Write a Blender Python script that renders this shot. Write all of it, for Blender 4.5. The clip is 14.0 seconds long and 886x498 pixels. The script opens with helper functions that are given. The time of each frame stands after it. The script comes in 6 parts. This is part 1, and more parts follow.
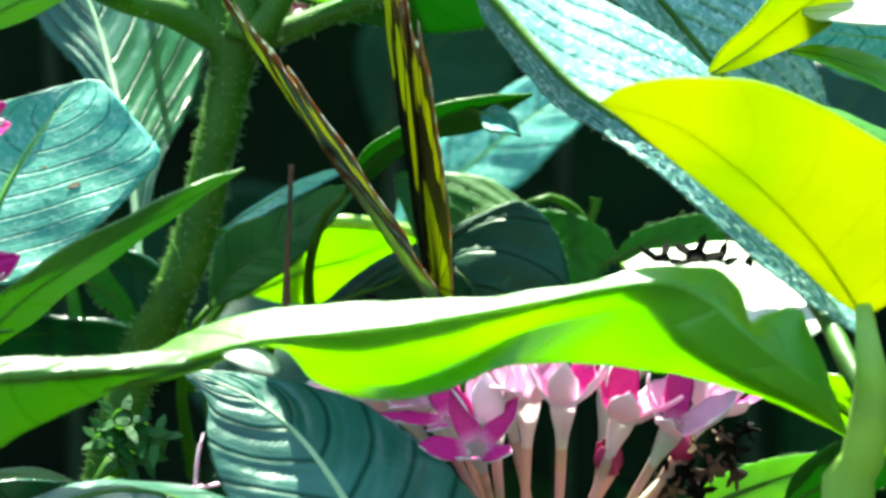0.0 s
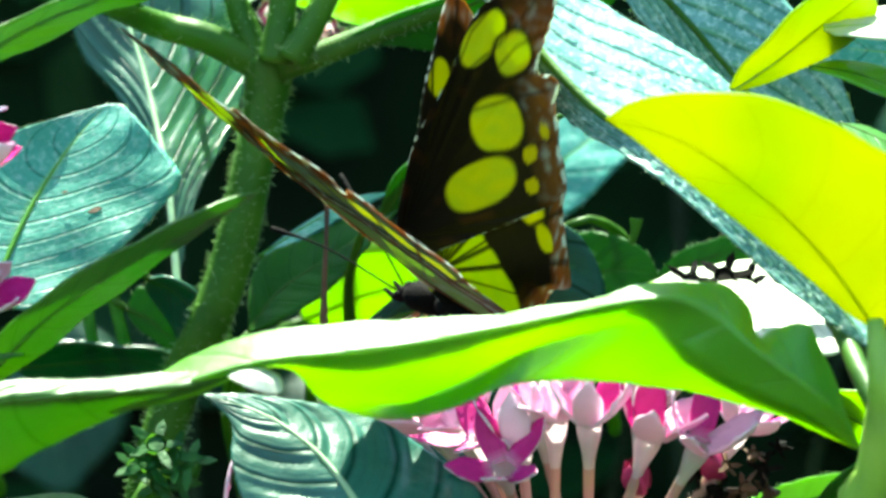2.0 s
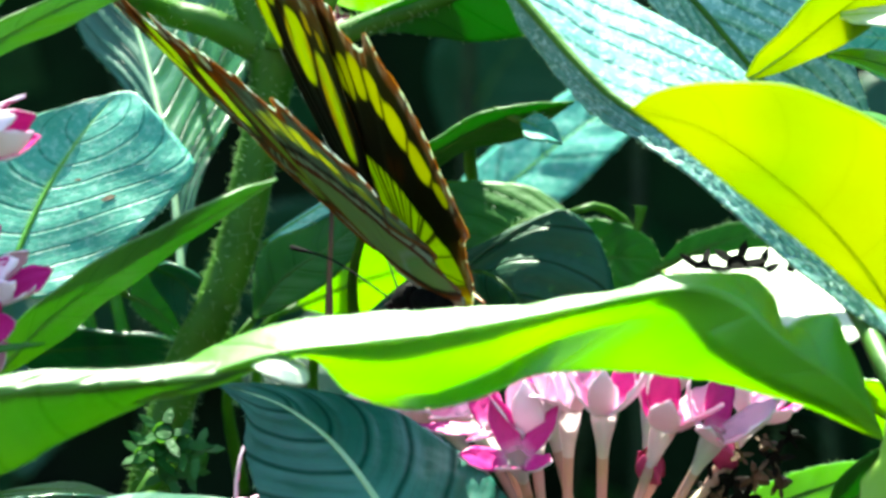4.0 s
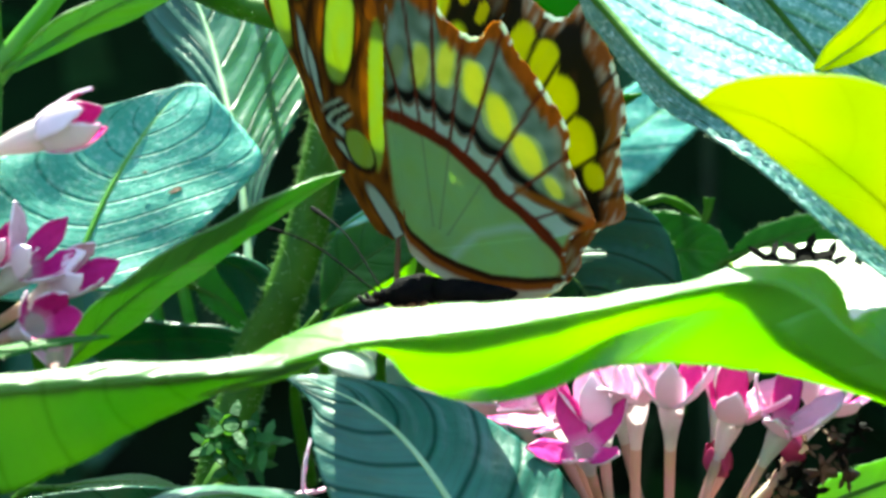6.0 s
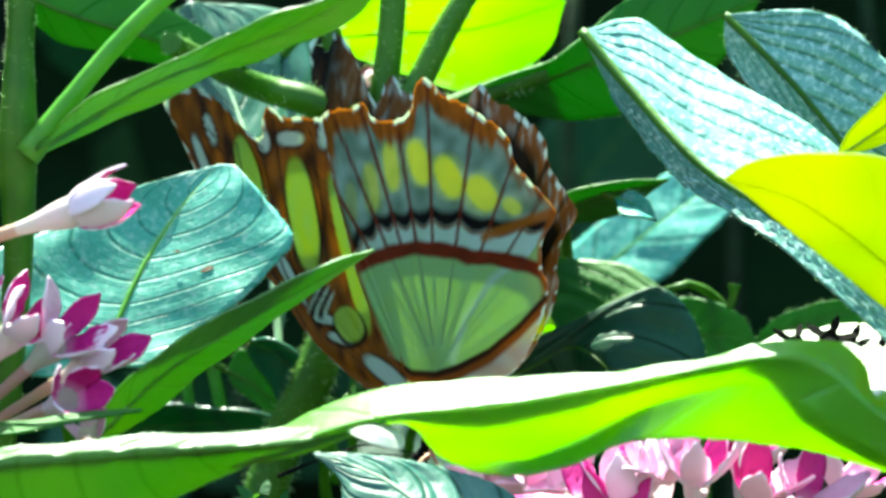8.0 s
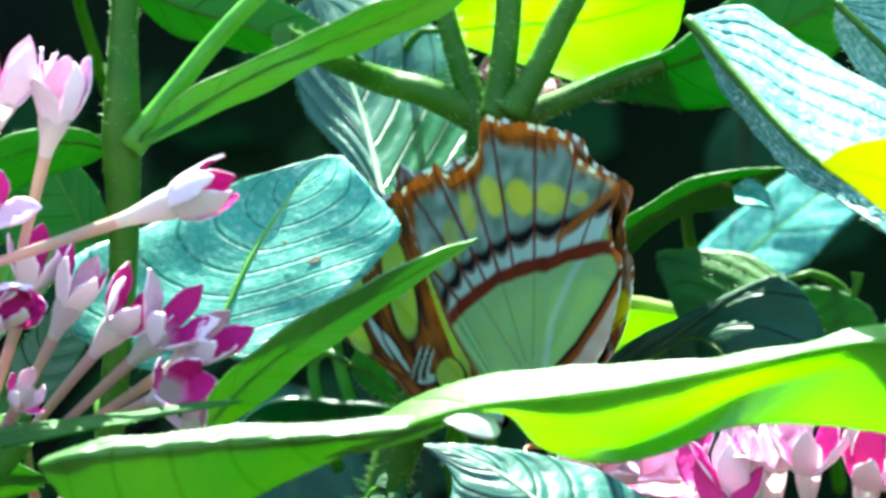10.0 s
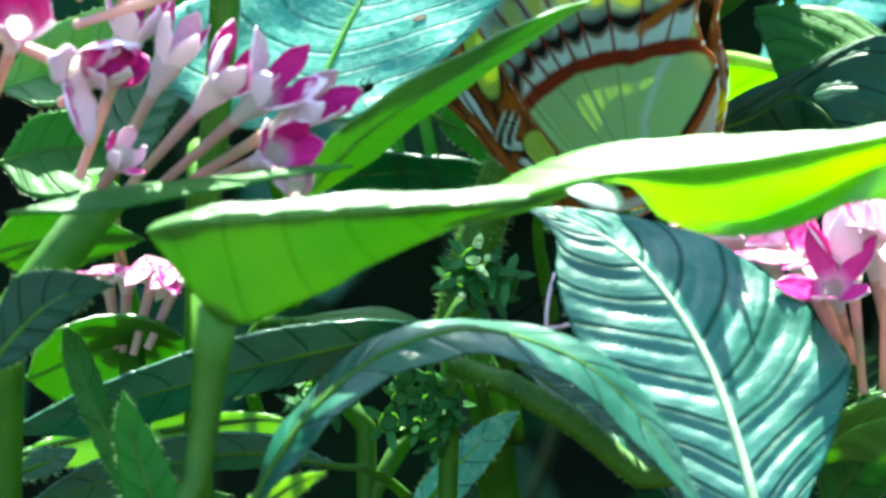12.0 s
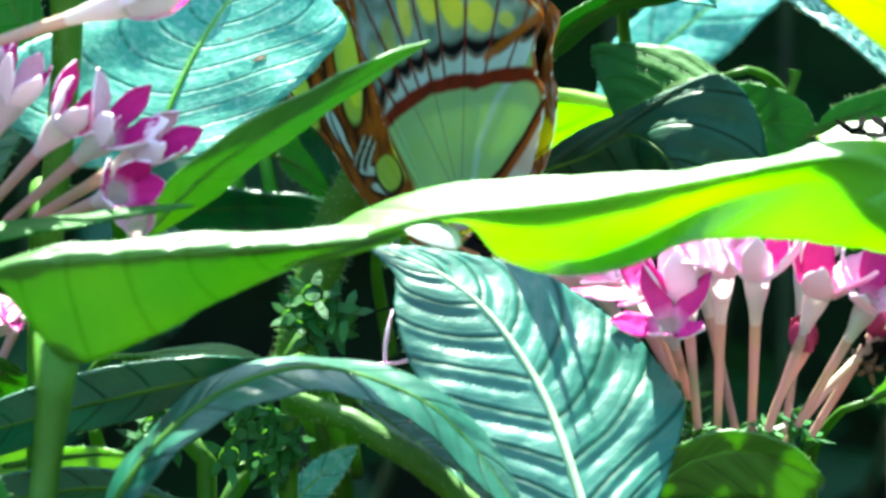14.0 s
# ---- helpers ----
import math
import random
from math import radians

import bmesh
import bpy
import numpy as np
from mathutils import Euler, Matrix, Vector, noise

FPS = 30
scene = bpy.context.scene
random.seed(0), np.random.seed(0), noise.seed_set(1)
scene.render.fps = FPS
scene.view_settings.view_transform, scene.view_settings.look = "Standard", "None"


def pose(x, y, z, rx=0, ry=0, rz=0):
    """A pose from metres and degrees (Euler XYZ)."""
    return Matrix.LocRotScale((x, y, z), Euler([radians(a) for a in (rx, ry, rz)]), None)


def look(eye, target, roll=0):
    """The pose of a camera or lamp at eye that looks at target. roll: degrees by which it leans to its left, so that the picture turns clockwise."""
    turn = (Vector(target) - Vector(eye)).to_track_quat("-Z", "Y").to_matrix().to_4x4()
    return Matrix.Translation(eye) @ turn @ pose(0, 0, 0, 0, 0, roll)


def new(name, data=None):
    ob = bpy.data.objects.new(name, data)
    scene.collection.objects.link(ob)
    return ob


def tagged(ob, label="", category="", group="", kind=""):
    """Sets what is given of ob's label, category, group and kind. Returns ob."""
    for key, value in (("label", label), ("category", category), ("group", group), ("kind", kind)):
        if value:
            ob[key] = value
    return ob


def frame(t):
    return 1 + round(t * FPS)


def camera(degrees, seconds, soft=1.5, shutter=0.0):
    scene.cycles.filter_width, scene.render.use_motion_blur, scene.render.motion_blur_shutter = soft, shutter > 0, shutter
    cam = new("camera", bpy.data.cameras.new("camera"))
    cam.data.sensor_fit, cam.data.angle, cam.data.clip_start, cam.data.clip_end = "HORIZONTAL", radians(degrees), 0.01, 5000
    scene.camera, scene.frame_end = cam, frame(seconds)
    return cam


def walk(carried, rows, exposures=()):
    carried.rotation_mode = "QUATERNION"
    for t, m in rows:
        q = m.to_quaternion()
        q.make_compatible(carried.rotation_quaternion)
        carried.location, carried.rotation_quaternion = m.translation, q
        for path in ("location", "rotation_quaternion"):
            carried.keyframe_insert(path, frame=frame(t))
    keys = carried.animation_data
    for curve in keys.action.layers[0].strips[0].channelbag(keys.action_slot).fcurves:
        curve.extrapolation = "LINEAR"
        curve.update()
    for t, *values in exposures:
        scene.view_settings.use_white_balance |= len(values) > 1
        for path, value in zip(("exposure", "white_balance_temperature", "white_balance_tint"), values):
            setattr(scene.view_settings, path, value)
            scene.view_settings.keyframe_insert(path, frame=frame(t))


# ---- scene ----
# A butterfly among flowering shrubs, close to, through a long lens.
cam = camera(5.98, 14.0, soft=3.2)
cam.data.dof.use_dof, cam.data.dof.focus_distance, cam.data.dof.aperture_fstop = True, 1.09, 48.0
PATH = [
    (0, pose(-0.0167, -1.0592, 0.6052, 89.927, 0.000, 1.512) @ pose(0, 0, 0, 0, 0, 0.343)),
    (0.5, pose(-0.0135, -1.0579, 0.6058, 89.918, 0.000, 2.073) @ pose(0, 0, 0, 0, 0, 0.344)),
    (1, pose(-0.0059, -1.0579, 0.6034, 90.042, 0.000, 2.614) @ pose(0, 0, 0, 0, 0, 0.183)),
    (1.5, pose(0.0024, -1.0547, 0.6029, 90.059, 0.000, 2.990) @ pose(0, 0, 0, 0, 0, 0.066)),
    (2, pose(0.0211, -1.0553, 0.6001, 90.338, 0.000, 3.688) @ pose(0, 0, 0, 0, 0, -0.282)),
    (2.2, pose(0.0260, -1.0558, 0.5978, 90.522, 0.000, 3.898) @ pose(0, 0, 0, 0, 0, -0.379)),
    (4.3, pose(-0.0037, -1.0518, 0.6036, 90.066, 0.000, 2.482) @ pose(0, 0, 0, 0, 0, -0.227)),
    (4.5, pose(-0.0011, -1.0518, 0.6007, 90.188, 0.000, 2.627) @ pose(0, 0, 0, 0, 0, -0.167)),
    (5, pose(-0.0005, -1.0515, 0.6004, 90.164, 0.000, 2.777) @ pose(0, 0, 0, 0, 0, -0.203)),
    (5.5, pose(-0.0007, -1.0526, 0.6014, 90.119, 0.000, 2.962) @ pose(0, 0, 0, 0, 0, -0.206)),
    (6, pose(-0.0011, -1.0509, 0.6036, 90.024, 0.000, 3.070) @ pose(0, 0, 0, 0, 0, -0.214)),
    (6.5, pose(-0.0052, -1.0499, 0.6050, 89.893, 0.000, 3.143) @ pose(0, 0, 0, 0, 0, -0.010)),
    (7, pose(-0.0093, -1.0512, 0.6033, 89.992, 0.000, 3.038) @ pose(0, 0, 0, 0, 0, 0.109)),
    (7.5, pose(-0.0142, -1.0616, 0.5950, 90.890, 0.000, 2.701) @ pose(0, 0, 0, 0, 0, 0.149)),
    (7.7, pose(-0.0098, -1.0634, 0.5937, 91.072, 0.000, 2.859) @ pose(0, 0, 0, 0, 0, 0.112)),
    (9.8, pose(0.0283, -1.0595, 0.5920, 91.217, 0.000, 5.487) @ pose(0, 0, 0, 0, 0, -0.253)),
    (10, pose(0.0285, -1.0575, 0.5887, 91.289, 0.000, 5.547) @ pose(0, 0, 0, 0, 0, -0.408)),
    (10.1, pose(0.0302, -1.0576, 0.5902, 91.160, 0.000, 5.650) @ pose(0, 0, 0, 0, 0, -0.414)),
    (10.5, pose(0.0322, -1.0508, 0.5925, 90.717, 0.000, 5.793) @ pose(0, 0, 0, 0, 0, -0.461)),
    (11, pose(0.0374, -1.0361, 0.5984, 89.620, 0.000, 6.076) @ pose(0, 0, 0, 0, 0, -0.730)),
    (11.5, pose(0.0164, -1.0329, 0.6005, 89.232, 0.000, 5.507) @ pose(0, 0, 0, 0, 0, -0.267)),
    (12, pose(-0.0054, -1.0305, 0.6016, 88.986, 0.000, 4.567) @ pose(0, 0, 0, 0, 0, 0.315)),
    (12.5, pose(-0.0289, -1.0370, 0.5996, 89.021, 0.000, 3.261) @ pose(0, 0, 0, 0, 0, 0.578)),
    (12.9, pose(-0.0335, -1.0348, 0.6030, 88.824, 0.000, 2.817) @ pose(0, 0, 0, 0, 0, 0.679)),
    (13, pose(-0.0344, -1.0362, 0.6030, 88.823, 0.000, 2.709) @ pose(0, 0, 0, 0, 0, 0.721)),
    (13.5, pose(-0.0215, -1.0399, 0.6033, 88.950, 0.000, 3.016) @ pose(0, 0, 0, 0, 0, 0.593)),
    (14, pose(-0.0052, -1.0428, 0.6053, 89.057, 0.000, 3.444) @ pose(0, 0, 0, 0, 0, 0.301)),
]
walk(cam, PATH, exposures=((0, 2.84, 6600, -17), (7.7, 2.88, 6500, -17), (9.8, 3.12, 6100, -15), (11.5, 3.14, 6100, -15), (12.6, 3.34, 6200, -14), (13.5, 3.34, 6200, -14), (14, 3.24, 6200, -15)))

# ---- light ----
SUN_TO = Vector((-0.10, 0.34, 0.92)).normalized()
world = bpy.data.worlds.new("sky")
scene.world = world
world.use_nodes = True
wn = world.node_tree
sky = wn.nodes.new("ShaderNodeTexSky")
sky.sky_type, sky.sun_disc = "NISHITA", False
sky.sun_elevation = math.asin(SUN_TO.z)
sky.sun_rotation = math.atan2(SUN_TO.x, SUN_TO.y)
wn.links.new(sky.outputs[0], wn.nodes["Background"].inputs[0])
wn.nodes["Background"].inputs[1].default_value = 0.085
sun = new("sun", bpy.data.lights.new("sun", "SUN"))
sun.data.energy, sun.data.angle, sun.data.color = 5.0, radians(0.53), (1.0, 0.95, 0.86)
sun.matrix_world = look(SUN_TO * 5, (0, 0, 0))


# ---- materials ----
class Nodes:
    """A small wrapper for building node trees."""

    def __init__(self, name):
        self.mat = bpy.data.materials.new(name)
        self.mat.use_nodes = True
        self.tree = self.mat.node_tree
        self.tree.nodes.clear()
        self.out = self.add("ShaderNodeOutputMaterial")

    def add(self, kind, **props):
        n = self.tree.nodes.new(kind)
        for key, value in props.items():
            setattr(n, key, value)
        return n

    def put(self, socket, value):
        if isinstance(value, bpy.types.NodeSocket):
            self.tree.links.new(value, socket)
        elif value is not None:
            if hasattr(socket.default_value, "__len__") and len(value) == 3 and len(socket.default_value) == 4:
                value = (*value, 1)
            socket.default_value = value

    def noise(self, scale, detail=3, rough=0.55, vector=None):
        n = self.add("ShaderNodeTexNoise")
        self.put(n.inputs["Scale"], scale)
        self.put(n.inputs["Detail"], detail)
        self.put(n.inputs["Roughness"], rough)
        if vector is None:
            vector = self.add("ShaderNodeTexCoord").outputs["Object"]
        self.put(n.inputs["Vector"], vector)
        return n.outputs[0]

    def ramp(self, fac, *stops):
        n = self.add("ShaderNodeValToRGB")
        el = n.color_ramp.elements
        while len(el) < len(stops):
            el.new(0.5)
        for e, (p, c) in zip(el, stops):
            e.position, e.color = p, (*c, 1) if len(c) == 3 else c
        self.put(n.inputs[0], fac)
        return n.outputs[0]

    def math(self, op, a, b=None, c=None):
        n = self.add("ShaderNodeMath", operation=op)
        for s, v in zip(n.inputs, (a, b, c)):
            self.put(s, v)
        return n.outputs[0]

    def mix(self, fac, a, b, blend="MIX"):
        n = self.add("ShaderNodeMix", data_type="RGBA", blend_type=blend)
        self.put(n.inputs[0], fac)
        self.put(n.inputs[6], a)
        self.put(n.inputs[7], b)
        return n.outputs[2]

    def bump(self, height, strength, distance=0.0005):
        n = self.add("ShaderNodeBump")
        self.put(n.inputs["Strength"], strength)
        self.put(n.inputs["Distance"], distance)
        self.put(n.inputs["Height"], height)
        return n.outputs[0]

    def principled(self, color, rough, normal=None, **more):
        n = self.add("ShaderNodeBsdfPrincipled")
        self.put(n.inputs["Base Color"], color)
        self.put(n.inputs["Roughness"], rough)
        if normal is not None:
            self.put(n.inputs["Normal"], normal)
        for key, value in more.items():
            self.put(n.inputs[key.replace("_", " ")], value)
        return n.outputs[0]

    def sheet(self, shader, through_color, share, normal=None):
        """A thin sheet that also lets light through."""
        t = self.add("ShaderNodeBsdfTranslucent")
        self.put(t.inputs[0], through_color)
        m = self.add("ShaderNodeMixShader")
        self.put(m.inputs[0], share)
        self.put(m.inputs[1], shader)
        self.put(m.inputs[2], t.outputs[0])
        return m.outputs[0]

    def done(self, shader):
        self.put(self.out.inputs[0], shader)
        return self.mat


def leaf_material(name, dark, light, vein, glow, share=0.35, rough=0.42, vein_width=0.07, spec=0.5, hairy=0.0, furrow_shade=0.5, relief=0.6, wobble=0.5, coat=0.0):
    """A leaf blade: UV x counts side veins, y runs across from edge to edge."""
    n = Nodes(name)
    uv = n.add("ShaderNodeUVMap", uv_map="blade").outputs[0]
    xyz = n.add("ShaderNodeSeparateXYZ")
    n.put(xyz.inputs[0], uv)
    away = n.math("ABSOLUTE", n.math("SUBTRACT", n.math("MULTIPLY", xyz.outputs[1], 2), 1))
    wave = n.math("MULTIPLY", n.noise(70, 2), 0.28)
    phase = n.math("ADD", xyz.outputs[0], wave)
    tooth = n.math("ABSOLUTE", n.math("SUBTRACT", n.math("FRACT", phase), 0.5))
    side = n.math("SMOOTH_MIN", n.math("DIVIDE", tooth, vein_width), 1.0, 0.2)
    mid = n.math("MINIMUM", n.math("DIVIDE", away, 0.045), 1.0)
    veins = n.math("SUBTRACT", 1.0, n.math("MULTIPLY", side, mid))
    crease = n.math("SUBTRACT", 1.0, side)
    spine = n.math("SUBTRACT", 1.0, mid)
    cloth = n.noise(260, 5, 0.6)
    fine = n.math("ABSOLUTE", n.math("SUBTRACT", n.math("FRACT", n.math("ADD", n.math("MULTIPLY", phase, 4), n.math("MULTIPLY", cloth, 1.2))), 0.5))
    fine = n.math("SUBTRACT", 1.0, n.math("MINIMUM", n.math("DIVIDE", fine, 0.16), 1.0))
    patches = n.noise(45, 3)
    body = n.mix(n.ramp(patches, (0.35, (0, 0, 0)), (0.68, (1, 1, 1))), dark, light)
    body = n.mix(n.math("MULTIPLY", n.ramp(cloth, (0.45, (0, 0, 0)), (0.7, (1, 1, 1))), 0.35), body, light)
    # Shade in the side-vein grooves is painted: darker colour, less gloss below.
    body = n.mix(n.math("MULTIPLY", crease, furrow_shade), body, tuple(0.55 * c for c in dark))
    body = n.mix(n.math("MULTIPLY", spine, 0.8), body, vein)
    body = n.mix(n.math("MULTIPLY", fine, 0.30 * furrow_shade), body, tuple(0.5 * c for c in dark))
    specks = n.ramp(n.noise(420, 2), (0.70, (0, 0, 0)), (0.76, (1, 1, 1)))
    body = n.mix(n.math("MULTIPLY", specks, 0.35), body, tuple(0.45 * c for c in dark))
    if hairy:
        fuzz = n.ramp(n.noise(1100, 2, 0.7), (0.50, (0, 0, 0)), (0.66, (1, 1, 1)))
        body = n.mix(n.math("MULTIPLY", fuzz, hairy), body, (0.55, 0.68, 0.66))
    height = n.math("ADD", n.math("MULTIPLY", veins, -relief), n.math("MULTIPLY", cloth, 0.9))
    height = n.math("ADD", height, n.math("MULTIPLY", n.noise(150, 2), wobble))
    height = n.math("ADD", height, n.math("MULTIPLY", fine, -0.05 * furrow_shade))
    normal = n.bump(height, 0.5, 0.0006)
    shader = n.principled(body, n.math("ADD", rough, n.math("MULTIPLY", patches, 0.12)), normal, Specular_IOR_Level=n.math("MULTIPLY", n.math("SUBTRACT", 1.0, n.math("MULTIPLY", crease, 0.85 * furrow_shade)), spec), Coat_Weight=coat, Coat_Roughness=0.38)
    tint = n.mix(n.math("MULTIPLY", veins, furrow_shade), glow, tuple(0.55 * c for c in glow))
    broad = n.ramp(n.noise(32, 2), (0.40, (0, 0, 0)), (0.62, (1, 1, 1)))
    tint = n.mix(n.math("MULTIPLY", broad, 0.75), tint, (0.55 * glow[0], 0.85 * glow[1], glow[2]))
    tint = n.mix(n.math("MULTIPLY", patches, 0.5), tint, tuple(0.75 * c for c in glow))
    return n.done(n.sheet(shader, tint, share))


def plain_material(name, a, b, rough=0.5, scale=90, bump=0.25, glow=None, share=0.25, spec=0.5):
    n = Nodes(name)
    k = n.noise(scale, 4, 0.6)
    color = n.mix(n.ramp(k, (0.36, (0, 0, 0)), (0.66, (1, 1, 1))), a, b)
    fine = n.noise(scale * 6, 2)
    color = n.mix(n.math("MULTIPLY", fine, 0.25), color, a)
    shader = n.principled(color, rough, n.bump(n.math("ADD", k, fine), bump, 0.0004), Specular_IOR_Level=spec)
    if glow:
        shader = n.sheet(shader, glow, share)
    return n.done(shader)


def painted_material(name, attribute, rough, share, spec=0.3, gain=(1.0, 1.0, 1.0)):
    """Colour from a pattern laid on the mesh, for wings and petals."""
    n = Nodes(name)
    c = n.add("ShaderNodeVertexColor", layer_name=attribute).outputs[0]
    k = n.noise(900, 3, 0.6)
    c2 = n.mix(n.math("MULTIPLY", k, 0.35), c, n.mix(1.0, c, (0.6, 0.6, 0.6), "MULTIPLY"))
    shader = n.principled(c2, rough, n.bump(k, 0.2, 0.0002), Specular_IOR_Level=spec)
    return n.done(n.sheet(shader, n.mix(1.0, c, gain, "MULTIPLY"), share))


LEAF_TEAL = leaf_material("teal_leaf", (0.040, 0.23, 0.18), (0.085, 0.35, 0.29), (0.24, 0.44, 0.10), (0.08, 0.32, 0.05), 0.2, 0.38, 0.09, spec=0.6, hairy=0.25, furrow_shade=0.95, relief=0.22, wobble=0.3)
LEAF_GREEN = leaf_material("green_leaf", (0.014, 0.080, 0.005), (0.034, 0.145, 0.010), (0.11, 0.28, 0.03), (0.11, 0.32, 0.003), 0.36, 0.45, spec=0.3, furrow_shade=0.4)
LEAF_BRIGHT = leaf_material("bright_leaf", (0.045, 0.20, 0.006), (0.09, 0.28, 0.01), (0.14, 0.34, 0.03), (0.55, 0.80, 0.0), 0.5, 0.38, spec=0.8, furrow_shade=0.10, coat=0.35)
LEAF_YELLOW = leaf_material("yellow_leaf", (0.09, 0.26, 0.003), (0.18, 0.34, 0.004), (0.22, 0.36, 0.01), (0.56, 0.57, 0.0), 0.55, 0.5, spec=0.3, furrow_shade=0.10)
LEAF_DARK = leaf_material("dark_leaf", (0.003, 0.034, 0.014), (0.010, 0.066, 0.034), (0.04, 0.12, 0.05), (0.05, 0.17, 0.02), 0.15, 0.40, 0.06, spec=0.3, furrow_shade=0.9)
LEAF_SILVER = leaf_material("silver_leaf", (0.040, 0.15, 0.125), (0.16, 0.35, 0.32), (0.06, 0.13, 0.10), (0.12, 0.34, 0.08), 0.2, 0.30, 0.16, spec=0.8, hairy=0.6, furrow_shade=0.8)
LEAF_RIBBED = leaf_material("ribbed_leaf", (0.006, 0.066, 0.044), (0.024, 0.138, 0.105), (0.32, 0.52, 0.22), (0.04, 0.20, 0.02), 0.12, 0.30, 0.12, spec=0.75, furrow_shade=1.0, relief=0.35, wobble=1.5)
LEAF_OLIVE = leaf_material("olive_leaf", (0.028, 0.12, 0.003), (0.065, 0.21, 0.008), (0.14, 0.32, 0.02), (0.17, 0.32, 0.0), 0.5, 0.38, spec=0.8, furrow_shade=0.5, wobble=1.0, coat=0.4)
LEAF_FOREST = leaf_material("forest_leaf", (0.007, 0.055, 0.030), (0.020, 0.105, 0.066), (0.05, 0.17, 0.05), (0.05, 0.22, 0.02), 0.18, 0.28, 0.06, spec=0.65, furrow_shade=0.8)
# Whitened colour that stands in for sun glare on green leaves.
LEAF_GLARE = leaf_material("glare_white_leaf", (0.42, 0.46, 0.34), (0.62, 0.64, 0.52), (0.5, 0.52, 0.4), (0.5, 0.5, 0.3), 0.25, 0.4, furrow_shade=0.2)
STEM = plain_material("green_stem", (0.022, 0.070, 0.003), (0.058, 0.135, 0.010), 0.5, 120, 0.3, (0.2, 0.5, 0.01), 0.15, 0.25)
STEM_PALE = plain_material("pale_stem", (0.045, 0.17, 0.010), (0.11, 0.27, 0.03), 0.45, 120, 0.3, (0.35, 0.6, 0.04), 0.2, 0.35)
# Pale stem green raised to a sunlit tone; the light is in the colour.
STEM_LIT_TONE = plain_material("lit_tone_stem", (0.20, 0.36, 0.05), (0.30, 0.45, 0.10), 0.45, 120, 0.3, (0.5, 0.7, 0.06), 0.3, 0.4)
RIB_PALE = plain_material("pale_rib", (0.34, 0.50, 0.28), (0.48, 0.62, 0.42), 0.4, 160, 0.2, (0.4, 0.6, 0.3), 0.2, 0.5)
HAIR = plain_material("plant_hair", (0.35, 0.5, 0.25), (0.5, 0.62, 0.4), 0.4, 200, 0.0, (0.6, 0.8, 0.4), 0.4)
DRY = plain_material("dry_brown", (0.05, 0.022, 0.012), (0.13, 0.06, 0.025), 0.7, 200, 0.5)
BLACKISH = plain_material("blackened_husk", (0.002, 0.002, 0.002), (0.008, 0.005, 0.003), 0.85, 300, 0.5, spec=0.1)
PETAL = painted_material("petal_skin", "tint", 0.5, 0.14, 0.35)
TUBE = plain_material("flower_tube", (0.52, 0.38, 0.46), (0.42, 0.46, 0.34), 0.45, 140, 0.2, (0.75, 0.6, 0.65), 0.3)
TUBE_LOW = plain_material("slender_tube", (0.46, 0.24, 0.28), (0.34, 0.29, 0.15), 0.45, 140, 0.2, (0.6, 0.35, 0.35), 0.3)
SEED = plain_material("green_calyx", (0.008, 0.06, 0.008), (0.035, 0.14, 0.022), 0.5, 220, 0.4, (0.15, 0.4, 0.03), 0.15, 0.25)
WING_UNDER = painted_material("wing_underside", "tint", 0.45, 0.5, 0.2, (1.0, 1.0, 0.5))
WING_UPPER = painted_material("wing_upperside", "tint", 0.5, 0.35, 0.1)
BODY = plain_material("body_fur", (0.002, 0.002, 0.003), (0.008, 0.006, 0.006), 0.8, 400, 0.6, spec=0.04)
LEG = plain_material("leg_orange", (0.25, 0.09, 0.03), (0.35, 0.15, 0.06), 0.5, 300, 0.2)
SOIL = plain_material("soil", (0.010, 0.008, 0.004), (0.032, 0.024, 0.012), 0.95, 14, 0.6)
# Leaf green darkened so that the added backdrop leaves read as shaded.
HEDGE_LEAF_SHADE = plain_material("shade_tone_leaf", (0.004, 0.022, 0.005), (0.014, 0.06, 0.014), 0.55, 40, 0.2, (0.03, 0.10, 0.01), 0.2, 0.2)
# Darkened copy of the stem green, with shade painted into it.
STEM_SHADE_TONE = plain_material("shade_tone_stem", (0.006, 0.012, 0.004), (0.015, 0.035, 0.01), 0.7, 90, 0.3, spec=0.2)
# Near-black green: the shade behind the shrub is painted into this colour.
DEPTH_SHADE = plain_material("painted_depth_shade", (0.0015, 0.004, 0.0015), (0.004, 0.02, 0.004), 0.8, 16, 0.2, spec=0.1)


# ---- building blocks ----
def part(name, bm, material, parent=None, label=""):
    me = bpy.data.meshes.new(name)
    bm.to_mesh(me)
    bm.free()
    for m in material if isinstance(material, (list, tuple)) else [material]:
        me.materials.append(m)
    ob = new(name, me)
    if parent:
        ob.parent = parent
    if label:
        tagged(ob, label)
    return ob


def thing(name, label, category, group="", at=(0, 0, 0)):
    ob = new(name)
    ob.empty_display_size = 0.005
    ob.location = at
    return tagged(ob, label, category, group)


